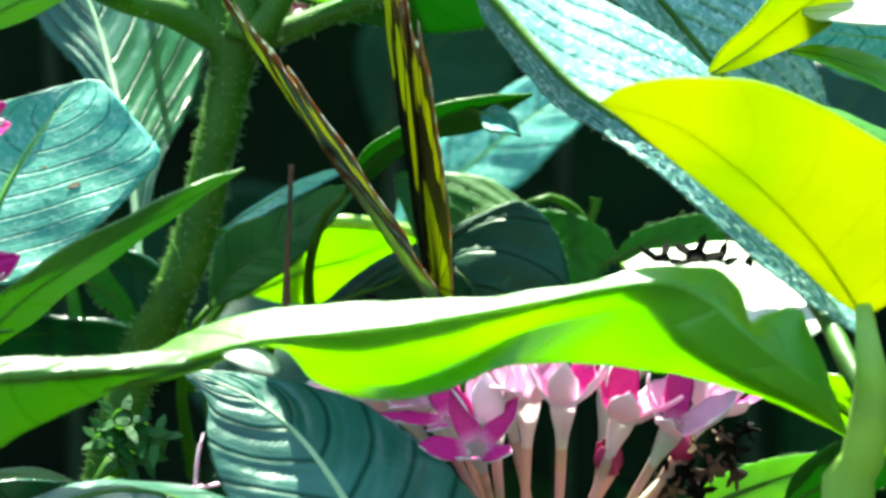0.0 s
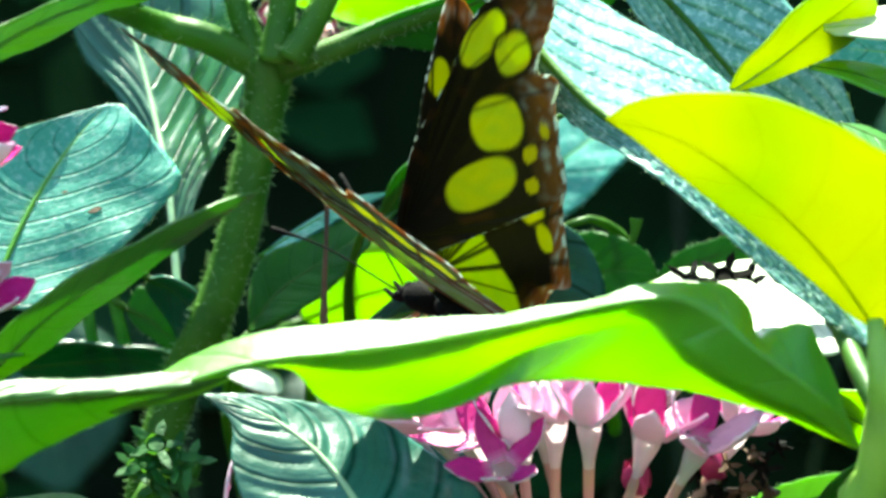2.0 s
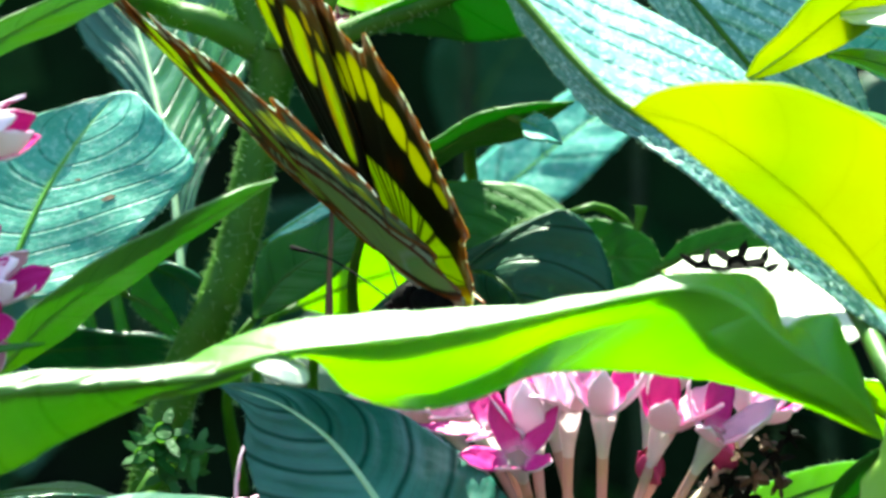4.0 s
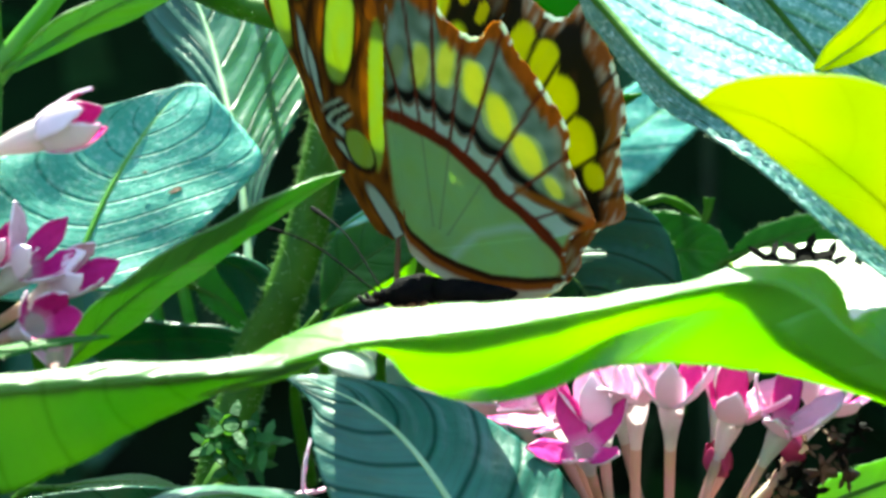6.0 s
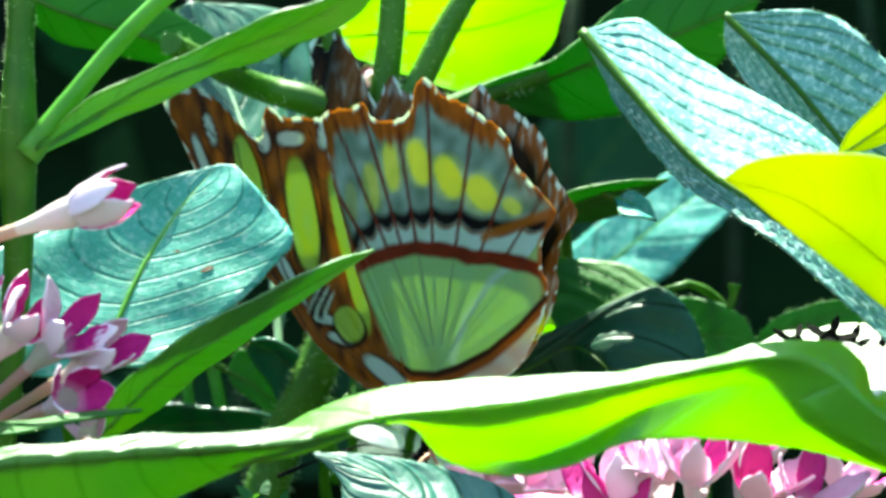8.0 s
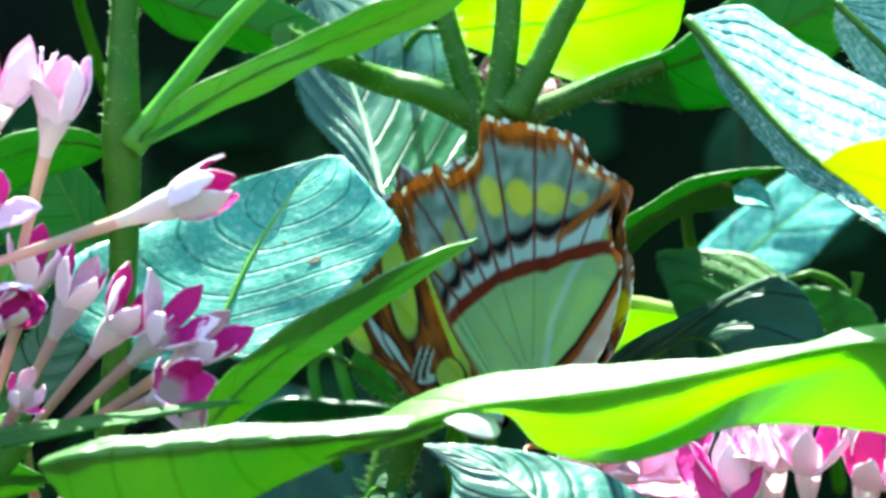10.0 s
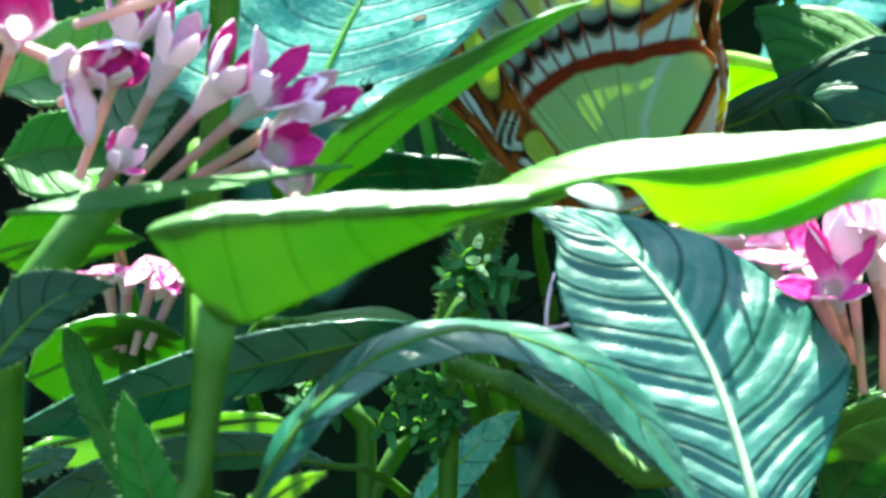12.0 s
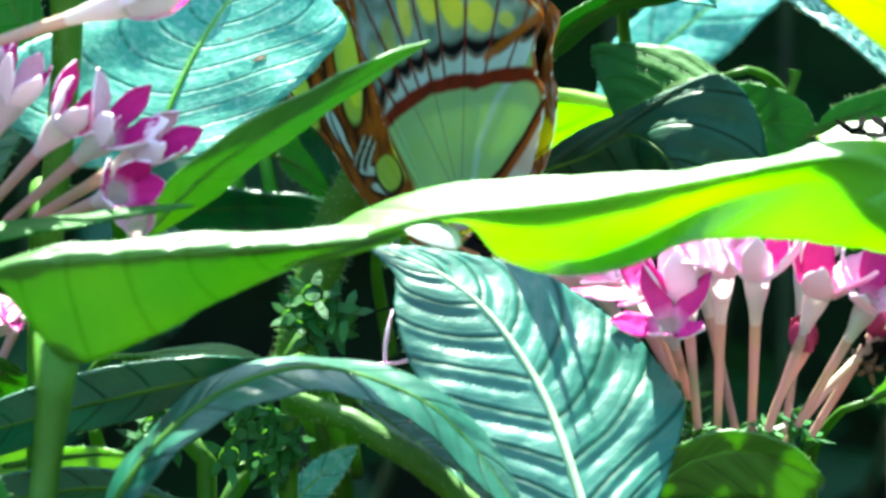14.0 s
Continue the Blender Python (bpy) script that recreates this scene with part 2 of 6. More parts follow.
def curve(points, n):
    """A smooth line through the points, at n + 1 even steps."""
    p = [Vector(q) for q in points]
    if len(p) == 2:
        return [p[0].lerp(p[1], k / n) for k in range(n + 1)]
    p = [2 * p[0] - p[1], *p, 2 * p[-1] - p[-2]]
    fine = []
    for k in range(1, len(p) - 2):
        a, b, c, d = p[k - 1:k + 3]
        for j in range(16):
            t = j / 16
            fine.append(0.5 * (2 * b + (c - a) * t + (2 * a - 5 * b + 4 * c - d) * t * t + (3 * b - a - 3 * c + d) * t ** 3))
    fine.append(p[-2])
    run = [0.0]
    for a, b in zip(fine, fine[1:]):
        run.append(run[-1] + (b - a).length)
    out, j = [], 0
    for k in range(n + 1):
        want = run[-1] * k / n
        while j < len(fine) - 2 and run[j + 1] < want:
            j += 1
        gap = run[j + 1] - run[j] or 1
        out.append(fine[j].lerp(fine[j + 1], min(1, max(0, (want - run[j]) / gap))))
    return out


def steps(x, table):
    """Straight lines through the pairs of a table."""
    for (a, p), (b, q) in zip(table, table[1:]):
        if x <= b:
            return p + (q - p) * (x - a) / (b - a)
    return table[-1][1]


def tube_into(bm, line, radii, sides=8, ends=True, material=0):
    """A round rod along a line, with its own radius at each end or along the way."""
    rings, side = [], None
    for k, c in enumerate(line):
        ahead = (line[min(k + 1, len(line) - 1)] - line[max(k - 1, 0)]).normalized()
        if side is None:
            side = ahead.cross(Vector((0, 0, 1)) if abs(ahead.z) < 0.9 else Vector((1, 0, 0))).normalized()
        side = (side - ahead * side.dot(ahead)).normalized()
        up = ahead.cross(side)
        t = k / (len(line) - 1) * (len(radii) - 1)
        i = min(int(t), len(radii) - 2)
        r = radii[i] + (radii[i + 1] - radii[i]) * (t - i)
        rings.append([bm.verts.new(c + r * (math.cos(a) * side + math.sin(a) * up)) for a in (2 * math.pi * j / sides for j in range(sides))])
    for a, b in zip(rings, rings[1:]):
        for j in range(sides):
            fc = bm.faces.new((a[j], a[(j + 1) % sides], b[(j + 1) % sides], b[j]))
            fc.smooth, fc.material_index = True, material
    if ends:
        for ring in (rings[0][::-1], rings[-1]):
            bm.faces.new(ring).material_index = material


def rooted(points, last=False):
    """Carries a stem down to the soil from its lower end."""
    p = [Vector(q) for q in points]
    e = p[-1] if last else p[0]
    down = [Vector((e.x * 1.05, e.y + 0.02, 0.0)), Vector((e.x * 1.04, e.y + 0.016, 0.22)), Vector((e.x * 1.02, e.y + 0.006, e.z - 0.11))]
    return p + down[::-1] if last else down + p


def rod(name, points, radii, material, parent, label="", sides=10, n=24):
    """A stem through the points; as many radii as points belong to them one by one."""
    bm = bmesh.new()
    if len(radii) == len(points):
        run = [0.0]
        for a, b in zip(points, points[1:]):
            run.append(run[-1] + (Vector(b) - Vector(a)).length)
        n = max(n, 4 * len(points))
        radii = [steps(run[-1] * k / n, list(zip(run, radii))) for k in range(n + 1)]
    tube_into(bm, curve(points, n), radii, sides)
    return part(name, bm, material, parent, label)


def hairs(points, radii, count, parent, length=0.0009, seed=1):
    """Fine hairs standing off a stem, in one mesh."""
    rnd, bm = random.Random(seed), bmesh.new()
    line = curve(points, 60)
    for _ in range(count):
        k = rnd.randrange(len(line) - 1)
        c = line[k].lerp(line[k + 1], rnd.random())
        ahead = (line[k + 1] - line[k]).normalized()
        t = k / 60 * (len(radii) - 1)
        i = min(int(t), len(radii) - 2)
        r = radii[i] + (radii[i + 1] - radii[i]) * (t - i)
        out = Vector((rnd.gauss(0, 1), rnd.gauss(0, 1), rnd.gauss(0, 1)))
        out = (out - ahead * out.dot(ahead)).normalized()
        root, tip = c + out * r * 0.95, c + out * (r + length * rnd.uniform(0.5, 1.2)) + ahead * rnd.uniform(-1, 1) * length * 0.4
        w = ahead * 0.00005
        q = out.cross(ahead) * 0.00005
        a, b, d, e = (bm.verts.new(v) for v in (root - w, root + w, root + q, tip))
        for f3 in ((a, b, e), (b, d, e), (d, a, e)):
            bm.faces.new(f3)
    return tagged(part("stem_hair", bm, HAIR, parent), kind="stuff")


def leaf(parent, rib, left, right, material, veins=9, quilt=0.0004, teeth=0.0, rim_hair=0, rib_radius=0.0004, label="", n=56, m=11, seed=0, thick=0.00035, slant=None, crease=None, rib_material=None):
    """A blade spanned between a bent midrib and its two edges, with side veins pressed in, a wavy rim, thickness and a raised midrib."""
    rnd = random.Random(seed + len(rib))
    r = curve(rib, n)
    lo = curve([rib[0], *left, rib[-1]], n)
    hi = curve([rib[0], *right, rib[-1]], n)
    offs = [rnd.uniform(-1, 1) for _ in range(n + 1)]
    if slant is None:
        long = sum((b - a).length for a, b in zip(r, r[1:]))
        wide = sum((b - a).length for a, b in zip(lo, hi)) / n / 2
        slant = min(5.0, 1.25 * veins * wide / long)
    rows = []
    for k in range(n + 1):
        s, row = k / n, []
        for j in range(-m, m + 1):
            w = abs(j) / m
            edge = lo[k] if j < 0 else hi[k]
            p = r[k].lerp(edge, w)
            if crease and j > 0:
                amount, where = steps(s, crease[0]), steps(s, crease[1])
                p = p + Vector((0, amount * (w / where if w < where else (1 - w) / (1 - where)), 0))
            if teeth and abs(j) == m and 0 < k < n:
                p = p + (edge - r[k]).normalized() * teeth * offs[k]
            row.append(p)
        rows.append(row)
    grid = [[None] * (2 * m + 1) for _ in rows]
    for k in range(n + 1):
        for j in range(2 * m + 1):
            a = rows[min(k + 1, n)][j] - rows[max(k - 1, 0)][j]
            b = rows[k][min(j + 1, 2 * m)] - rows[k][max(j - 1, 0)]
            nor = a.cross(b)
            nor = nor.normalized() if nor.length > 1e-12 else Vector((0, -1, 0))
            w, s = abs(j - m) / m, k / n
            phase = veins * s - slant * w ** 1.2
            ridge = abs((phase % 1) - 0.5) * 2
            width = min(1.0, (rows[k][0] - rows[k][-1]).length / 0.012)
            h = quilt * width * ((1 - ridge ** 5) - 0.5) * min(1, 3 * (1 - w) + 0.15) * min(1, w * 6)
            h += 0.0006 * width * (noise.noise(rows[k][j] * 140 + Vector((seed, 0, 0)))) * (0.3 + w)
            grid[k][j] = rows[k][j] - nor * h
    bm = bmesh.new()
    uv = bm.loops.layers.uv.new("blade")
    vs = [[bm.verts.new(p) for p in row] for row in grid]
    for k in range(n):
        for j in range(2 * m):
            fc = bm.faces.new((vs[k][j], vs[k + 1][j], vs[k + 1][j + 1], vs[k][j + 1]))
            fc.smooth = True
            for loop, (kk, jj) in zip(fc.loops, ((k, j), (k + 1, j), (k + 1, j + 1), (k, j + 1))):
                loop[uv].uv = (veins * kk / n - slant * (abs(jj - m) / m) ** 1.2, jj / (2 * m))
    bmesh.ops.remove_doubles(bm, verts=bm.verts, dist=0.00001)
    ob = part("leaf", bm, material, parent, label)
    sol = ob.modifiers.new("thickness", "SOLIDIFY")
    sol.thickness, sol.offset = thick, 0
    if rib_radius:
        bm = bmesh.new()
        tube_into(bm, [grid[k][m] for k in range(n + 1)], [rib_radius, rib_radius * 0.8, rib_radius * 0.5, rib_radius * 0.2], 6)
        part("midrib", bm, rib_material or MIDRIB.get(material.name, STEM_PALE), ob)
    if rim_hair:
        bm = bmesh.new()
        for _ in range(rim_hair):
            k, sidej = rnd.randrange(1, n), rnd.choice((0, 2 * m))
            p = grid[k][sidej].lerp(grid[k + 1][sidej], rnd.random())
            out = (p - grid[k][m]).normalized() * rnd.uniform(0.0003, 0.0008) + Vector((rnd.uniform(-1, 1), rnd.uniform(-1, 1), rnd.uniform(-1, 1))) * 0.0002
            w = (grid[k + 1][sidej] - grid[k][sidej]).normalized() * 0.00004
            q = Vector((0, 0.00005, 0))
            a, b, d, e = (bm.verts.new(v) for v in (p - w, p + w, p + q, p + out))
            for f3 in ((a, b, e), (b, d, e), (d, a, e)):
                bm.faces.new(f3)
        tagged(part("rim_hair", bm, HAIR, ob), kind="stuff")
    return ob


MIDRIB = {"dark_leaf": STEM, "green_leaf": STEM, "silver_leaf": STEM, "bright_leaf": STEM, "yellow_leaf": STEM_LIT_TONE, "teal_leaf": STEM_PALE, "ribbed_leaf": RIB_PALE, "forest_leaf": STEM, "olive_leaf": STEM_PALE, "glare_white_leaf": STEM_LIT_TONE}


def petiole(ob, rib, reach=0.05):
    """The stalk that carries a leaf, leading back into the shrub."""
    a, b = Vector(rib[0]), Vector(rib[1])
    d = (a - b).normalized()
    rod("leaf_stalk", [a, a + d * 0.004 + Vector((0, 0.003, 0)), a + d * 0.008 + Vector((0, 0.4 * reach, -0.1 * reach)), a + d * 0.008 + Vector((0, reach, -0.35 * reach))], [0.0005, 0.0006, 0.0008, 0.0010], STEM, ob, "", 6, 16)


def petal_mesh(length, width, rise, deep, pale, seed):
    """One petal, lying along +x from the flower's mouth and curling with rise; magenta above and paler below."""
    rnd = random.Random(seed)
    bm = bmesh.new()
    col = bm.loops.layers.float_color.new("tint")
    n, m = 9, 4
    sheets = []
    for level in (0, 1):
        rows = []
        for k in range(n + 1):
            s = k / n
            half = width / 2 * (0.34 + 0.66 * math.sin(math.pi * min(1, s * 0.62 + 0.22)) ** 1.2) * (1 - max(0, s - 0.62) ** 1.6 * 4.0) if k < n else width * 0.04
            a = rise * s
            x = length * (math.sin(a) / a if abs(a) > 1e-3 else 1) * s
            z = length * ((1 - math.cos(a)) / a if abs(a) > 1e-3 else 0) * s
            row = []
            for j in range(-m, m + 1):
                v = j / m
                row.append(bm.verts.new((x, half * v, z + 0.12 * half * v * v - 0.0002 * level + 0.0002 * rnd.uniform(-1, 1) * (1 - level))))
            rows.append(row)
        sheets.append(rows)
    for level, rows in enumerate(sheets):
        for k in range(n):
            for j in range(2 * m):
                q = [rows[k][j], rows[k + 1][j], rows[k + 1][j + 1], rows[k][j + 1]]
                fc = bm.faces.new(q if level else q[::-1])
                fc.smooth = True
                for loop in fc.loops:
                    s = loop.vert.co.x / length
                    c = pale if level else tuple(a + (b - a) * max(0, 0.22 - s) * 1.8 for a, b in zip(deep, pale))
                    if not level and rnd.random() < 0.06:
                        c = tuple(0.8 * q2 for q2 in c)
                    loop[col] = (*c, 1)
    up, dn = sheets
    rim_u = [r[0] for r in up] + [up[-1][j] for j in range(1, 2 * m + 1)] + [r[-1] for r in up[-2::-1]]
    rim_d = [r[0] for r in dn] + [dn[-1][j] for j in range(1, 2 * m + 1)] + [r[-1] for r in dn[-2::-1]]
    for a, b, c, d in zip(rim_u, rim_u[1:], rim_d[1:], rim_d):
        fc = bm.faces.new((a, b, c, d))
        for loop in fc.loops:
            loop[col] = (*pale, 1)
    me = bpy.data.meshes.new("petal")
    bm.to_mesh(me)
    bm.free()
    me.materials.append(PETAL)
    return me


DEEP, PALE, ROSE, BLUSH = (0.56, 0.008, 0.24), (0.84, 0.64, 0.80), (0.78, 0.40, 0.62), (0.80, 0.50, 0.68)
PETALS = [petal_mesh(0.0068, 0.0034, r, d, p, k) for k, (r, d, p) in enumerate(((0.25, DEEP, PALE), (0.6, DEEP, PALE), (-0.35, BLUSH, PALE), (0.45, ROSE, PALE), (0.8, BLUSH, PALE)))]
CRIMSON = (0.30, 0.004, 0.07)
PETAL_CLOSED = petal_mesh(0.0050, 0.0030, 0.9, CRIMSON, (0.42, 0.03, 0.14), 9)


def flower(parent, foot, mouth, size=1.0, lift=35, spin=0, petals=5, radius=0.0009, which=None, seed=0, bend=0.0):
    """A tubular flower: a slender tube from foot to mouth, flaring, with petals round the mouth. lift: degrees by which they rise."""
    rnd = random.Random(seed)
    foot, mouth = Vector(foot), Vector(mouth)
    axis = (mouth - foot).normalized()
    mid = foot.lerp(mouth, 0.5) + Vector((0, 0, -1)) * bend
    bm = bmesh.new()
    line = curve([foot, mid, mouth], 24)
    tube_into(bm, line[:18], [radius * k for k in (0.6, 0.66, 0.74, 0.86)], 10, False)
    tube_into(bm, line[17:], [radius * k for k in (0.86, 1.0, 1.3, 1.7, 2.0, 2.0)], 10, False, 1)
    tube = part("flower", bm, [TUBE_LOW, TUBE], parent)
    turn = axis.to_track_quat("Z", "Y").to_matrix().to_4x4()
    for k in range(petals):
        me = rnd.choice(PETALS) if which is None else PETALS[which]
        ob = new("petal", me)
        ob.parent = tube
        ob.matrix_local = Matrix.Translation(mouth - axis * 0.0004) @ turn @ pose(0, 0, 0, 0, 0, spin + 360 / petals * k + rnd.uniform(-9, 9)) @ pose(radius * 1.5, 0, 0, 0, -(lift + rnd.uniform(-14, 14)), 0) @ Matrix.Diagonal((size * rnd.uniform(0.9, 1.1), size * rnd.uniform(0.85, 1.1), size, 1))
    return tube


def calyx(parent, at, axis, size=1.0, seed=0, material=None):
    """A spent flower's green cup with five pointed lobes."""
    rnd = random.Random(seed)
    at, axis = Vector(at), Vector(axis).normalized()
    turn = Matrix.Translation(at) @ axis.to_track_quat("Z", "Y").to_matrix().to_4x4()
    bm = bmesh.new()
    line = [Vector((0, 0, z)) for z in (-0.003 * size, -0.0015 * size, -0.0004 * size, 0.0)]
    tube_into(bm, line, [0.0004 * size, 0.0011 * size, 0.0014 * size, 0.0013 * size], 9, False)
    tube_into(bm, [Vector((0, 0, -0.0003 * size)), Vector((0, 0, -0.0002 * size))], [0.0011 * size, 0.0009 * size], 9)
    for k in range(5):
        a = 2 * math.pi * (k + rnd.uniform(-0.15, 0.15)) / 5
        d = Vector((math.cos(a), math.sin(a), 0))
        q = Vector((-math.sin(a), math.cos(a), 0))
        ln, up = size * 0.0024 * rnd.uniform(0.75, 1.25), rnd.uniform(-0.3, 0.5)
        base = d * 0.0012 * size
        pts = [base + q * 0.0005 * size, base - q * 0.0005 * size, base + d * ln * 0.55 - q * 0.00055 * size + Vector((0, 0, up * ln * 0.5)), base + d * ln + Vector((0, 0, up * ln)), base + d * ln * 0.55 + q * 0.00055 * size + Vector((0, 0, up * ln * 0.5))]
        top = [bm.verts.new(p) for p in pts]
        low = [bm.verts.new(p - Vector((0, 0, 0.0002 * size))) for p in pts]
        bm.faces.new(top), bm.faces.new(low[::-1])
        for i in range(5):
            bm.faces.new((top[i], low[i], low[(i + 1) % 5], top[(i + 1) % 5]))
    bm.transform(turn)
    bmesh.ops.recalc_face_normals(bm, faces=bm.faces)
    return part("calyx", bm, material or SEED, parent)


# ---- setting ----
def ground():
    bm = bmesh.new()
    bmesh.ops.create_grid(bm, x_segments=40, y_segments=40, size=60)
    ob = part("ground", bm, SOIL)
    tagged(ob, "dark garden soil under the shrubs", "ground", kind="structure")


# Added sheet, coloured almost black in place of the unlit depth behind.
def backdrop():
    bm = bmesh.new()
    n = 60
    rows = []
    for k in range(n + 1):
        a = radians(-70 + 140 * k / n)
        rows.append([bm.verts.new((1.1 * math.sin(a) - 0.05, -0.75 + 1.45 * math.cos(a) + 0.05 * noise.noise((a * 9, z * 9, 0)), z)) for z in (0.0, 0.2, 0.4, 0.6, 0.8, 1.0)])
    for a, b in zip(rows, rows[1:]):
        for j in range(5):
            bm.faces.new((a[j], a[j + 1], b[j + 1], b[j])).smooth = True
    ob = part("backdrop", bm, DEPTH_SHADE)
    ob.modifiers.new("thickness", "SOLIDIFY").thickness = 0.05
    tagged(ob, "added near-black sheet for the shaded depth behind the flowers", "hedge", kind="structure")


def hedge_foliage():
    """Small leaves added along the backdrop's face and top, their green darkened for shade."""
    rnd, bm = random.Random(21), bmesh.new()
    for _ in range(5200):
        a = radians(rnd.uniform(-70, 70))
        z = rnd.uniform(0.02, 1.04)
        deep = rnd.uniform(-0.10, 0.04)
        c = Vector(((1.1 + deep) * math.sin(a) - 0.05, -0.75 + (1.45 + deep) * math.cos(a) + 0.05 * noise.noise((a * 9, z * 9, 0)), z + rnd.uniform(-0.02, 0.03)))
        d = Vector((rnd.uniform(-1, 1), rnd.uniform(-1, 0.2), rnd.uniform(-1, 0.6))).normalized()
        q = d.cross(Vector((rnd.uniform(-0.5, 0.5), -0.7, 0.8))).normalized()
        up = d.cross(q)
        ln, w = rnd.uniform(0.03, 0.055), rnd.uniform(0.009, 0.014)
        tip, foot = bm.verts.new(c + d * ln - up * 0.004), bm.verts.new(c)
        mid = [bm.verts.new(c + d * ln * k - up * 0.002 * k) for k in (0.3, 0.65)]
        for side in (-1, 1):
            e = [bm.verts.new(c + d * ln * k + q * side * w * g + up * 0.003) for k, g in ((0.3, 1.0), (0.65, 0.85))]
            for f4 in ((foot, mid[0], e[0]), (mid[0], mid[1], e[1], e[0]), (mid[1], tip, e[1])):
                bm.faces.new(f4 if side > 0 else f4[::-1]).smooth = True
    ob = part("hedge_foliage", bm, HEDGE_LEAF_SHADE)
    tagged(ob, "dense added leaves, their green darkened for shade", "foliage", kind="stuff")


ground()
backdrop()
hedge_foliage()

# ---- the front shoots ----
def front_right_shoot():
    sh = thing("leafy_shoot", "green shoot with a long sunlit leaf and a yellow one", "plant")
    rod("stem", rooted([(0.0056, -0.0200, 0.5669), (0.0063, -0.0200, 0.5737), (0.0085, -0.0250, 0.5850), (0.0077, -0.0280, 0.5933), (0.0072, -0.0280, 0.5974)]), [0.0040, 0.0038, 0.0036, 0.0034, 0.0030, 0.0024, 0.0018, 0.0010], STEM_LIT_TONE, sh, "", 12, 60)
    rod("side_stalk", [(0.0085, -0.0260, 0.5850), (0.0055, -0.0200, 0.5904), (0.0028, -0.0120, 0.5959), (-0.0013, -0.0050, 0.6014)], [0.0016, 0.0014, 0.0012, 0.0008], STEM, sh)
    # long leaf folded over along its rib, its top strip lit by the sun
    leaf(sh, [(0.0053, -0.0300, 0.5817), (0.0018, -0.0370, 0.5872), (-0.0062, -0.0430, 0.5934), (-0.0120, -0.0450, 0.5984), (-0.0187, -0.0470, 0.6001), (-0.0355, -0.0490, 0.5970), (-0.0517, -0.0490, 0.5942), (-0.0679, -0.0480, 0.5923), (-0.0842, -0.0460, 0.5867)],
         [(0.0012, -0.0340, 0.5926), (-0.0007, -0.0360, 0.5969), (-0.0050, -0.0370, 0.5962), (-0.0068, -0.0380, 0.5952), (-0.0080, -0.0390, 0.5990), (-0.0103, -0.0400, 0.6015), (-0.0133, -0.0415, 0.6021), (-0.0187, -0.0440, 0.6018), (-0.0356, -0.0465, 0.5984), (-0.0519, -0.0440, 0.5975), (-0.0668, -0.0422, 0.5960), (-0.0785, -0.0400, 0.5912)],
         [(0.0022, -0.0300, 0.5830), (-0.0064, -0.0340, 0.5865), (-0.0207, -0.0370, 0.5898), (-0.0357, -0.0435, 0.5899), (-0.0453, -0.0435, 0.5862), (-0.0535, -0.0400, 0.5859), (-0.0589, -0.0380, 0.5881), (-0.0641, -0.0420, 0.5922), (-0.0762, -0.0440, 0.5881)],
         LEAF_BRIGHT, 9, 0.00012, 0.0001, 150, 0.0, "long leaf, underside glowing green, top edge blazing white", 100, 24, 3, crease=(((0, 0), (0.10, -0.003), (0.26, -0.003), (0.34, 0.002), (0.44, 0.0045), (0.54, 0.0045), (0.62, 0.002), (0.70, 0), (1, 0)), ((0, 0.5), (0.2, 0.55), (0.36, 0.30), (0.46, 0.42), (0.6, 0.8), (1, 0.8))))
    # broad yellow leaf with the sun behind it
    leaf(sh, [(0.0075, -0.0220, 0.5959), (0.0011, -0.0270, 0.6049), (-0.0065, -0.0310, 0.6124), (-0.0154, -0.0350, 0.6188), (-0.0249, -0.0360, 0.6217)],
         [(0.0156, -0.0260, 0.6016), (0.0147, -0.0320, 0.6119), (0.0050, -0.0370, 0.6196), (-0.0033, -0.0400, 0.6232), (-0.0128, -0.0400, 0.6247), (-0.0209, -0.0380, 0.6239)],
         [(0.0033, -0.0230, 0.5987), (-0.0030, -0.0260, 0.6042), (-0.0113, -0.0300, 0.6107), (-0.0182, -0.0330, 0.6164), (-0.0226, -0.0350, 0.6201)],
         LEAF_YELLOW, 6, 0.00008, 0.0, 60, 0.00018, "broad yellow-green leaf with light shining through", 60, 12, 5)
    # scrap of leaf under the long leaf, its sun glare painted as white
    leaf(sh, [(-0.0698, -0.0470, 0.5911), (-0.0671, -0.0500, 0.5911), (-0.0647, -0.0500, 0.5904), (-0.0630, -0.0480, 0.5894)], [(-0.0687, -0.0450, 0.5919), (-0.0660, -0.0450, 0.5922), (-0.0636, -0.0460, 0.5910)], [(-0.0684, -0.0500, 0.5903), (-0.0660, -0.0510, 0.5892), (-0.0637, -0.0500, 0.5888)], LEAF_GLARE, 4, 0.0, 0, 0, 0.0, "small scrap of leaf, sun glare painted white", 20, 6, 6)
    return sh


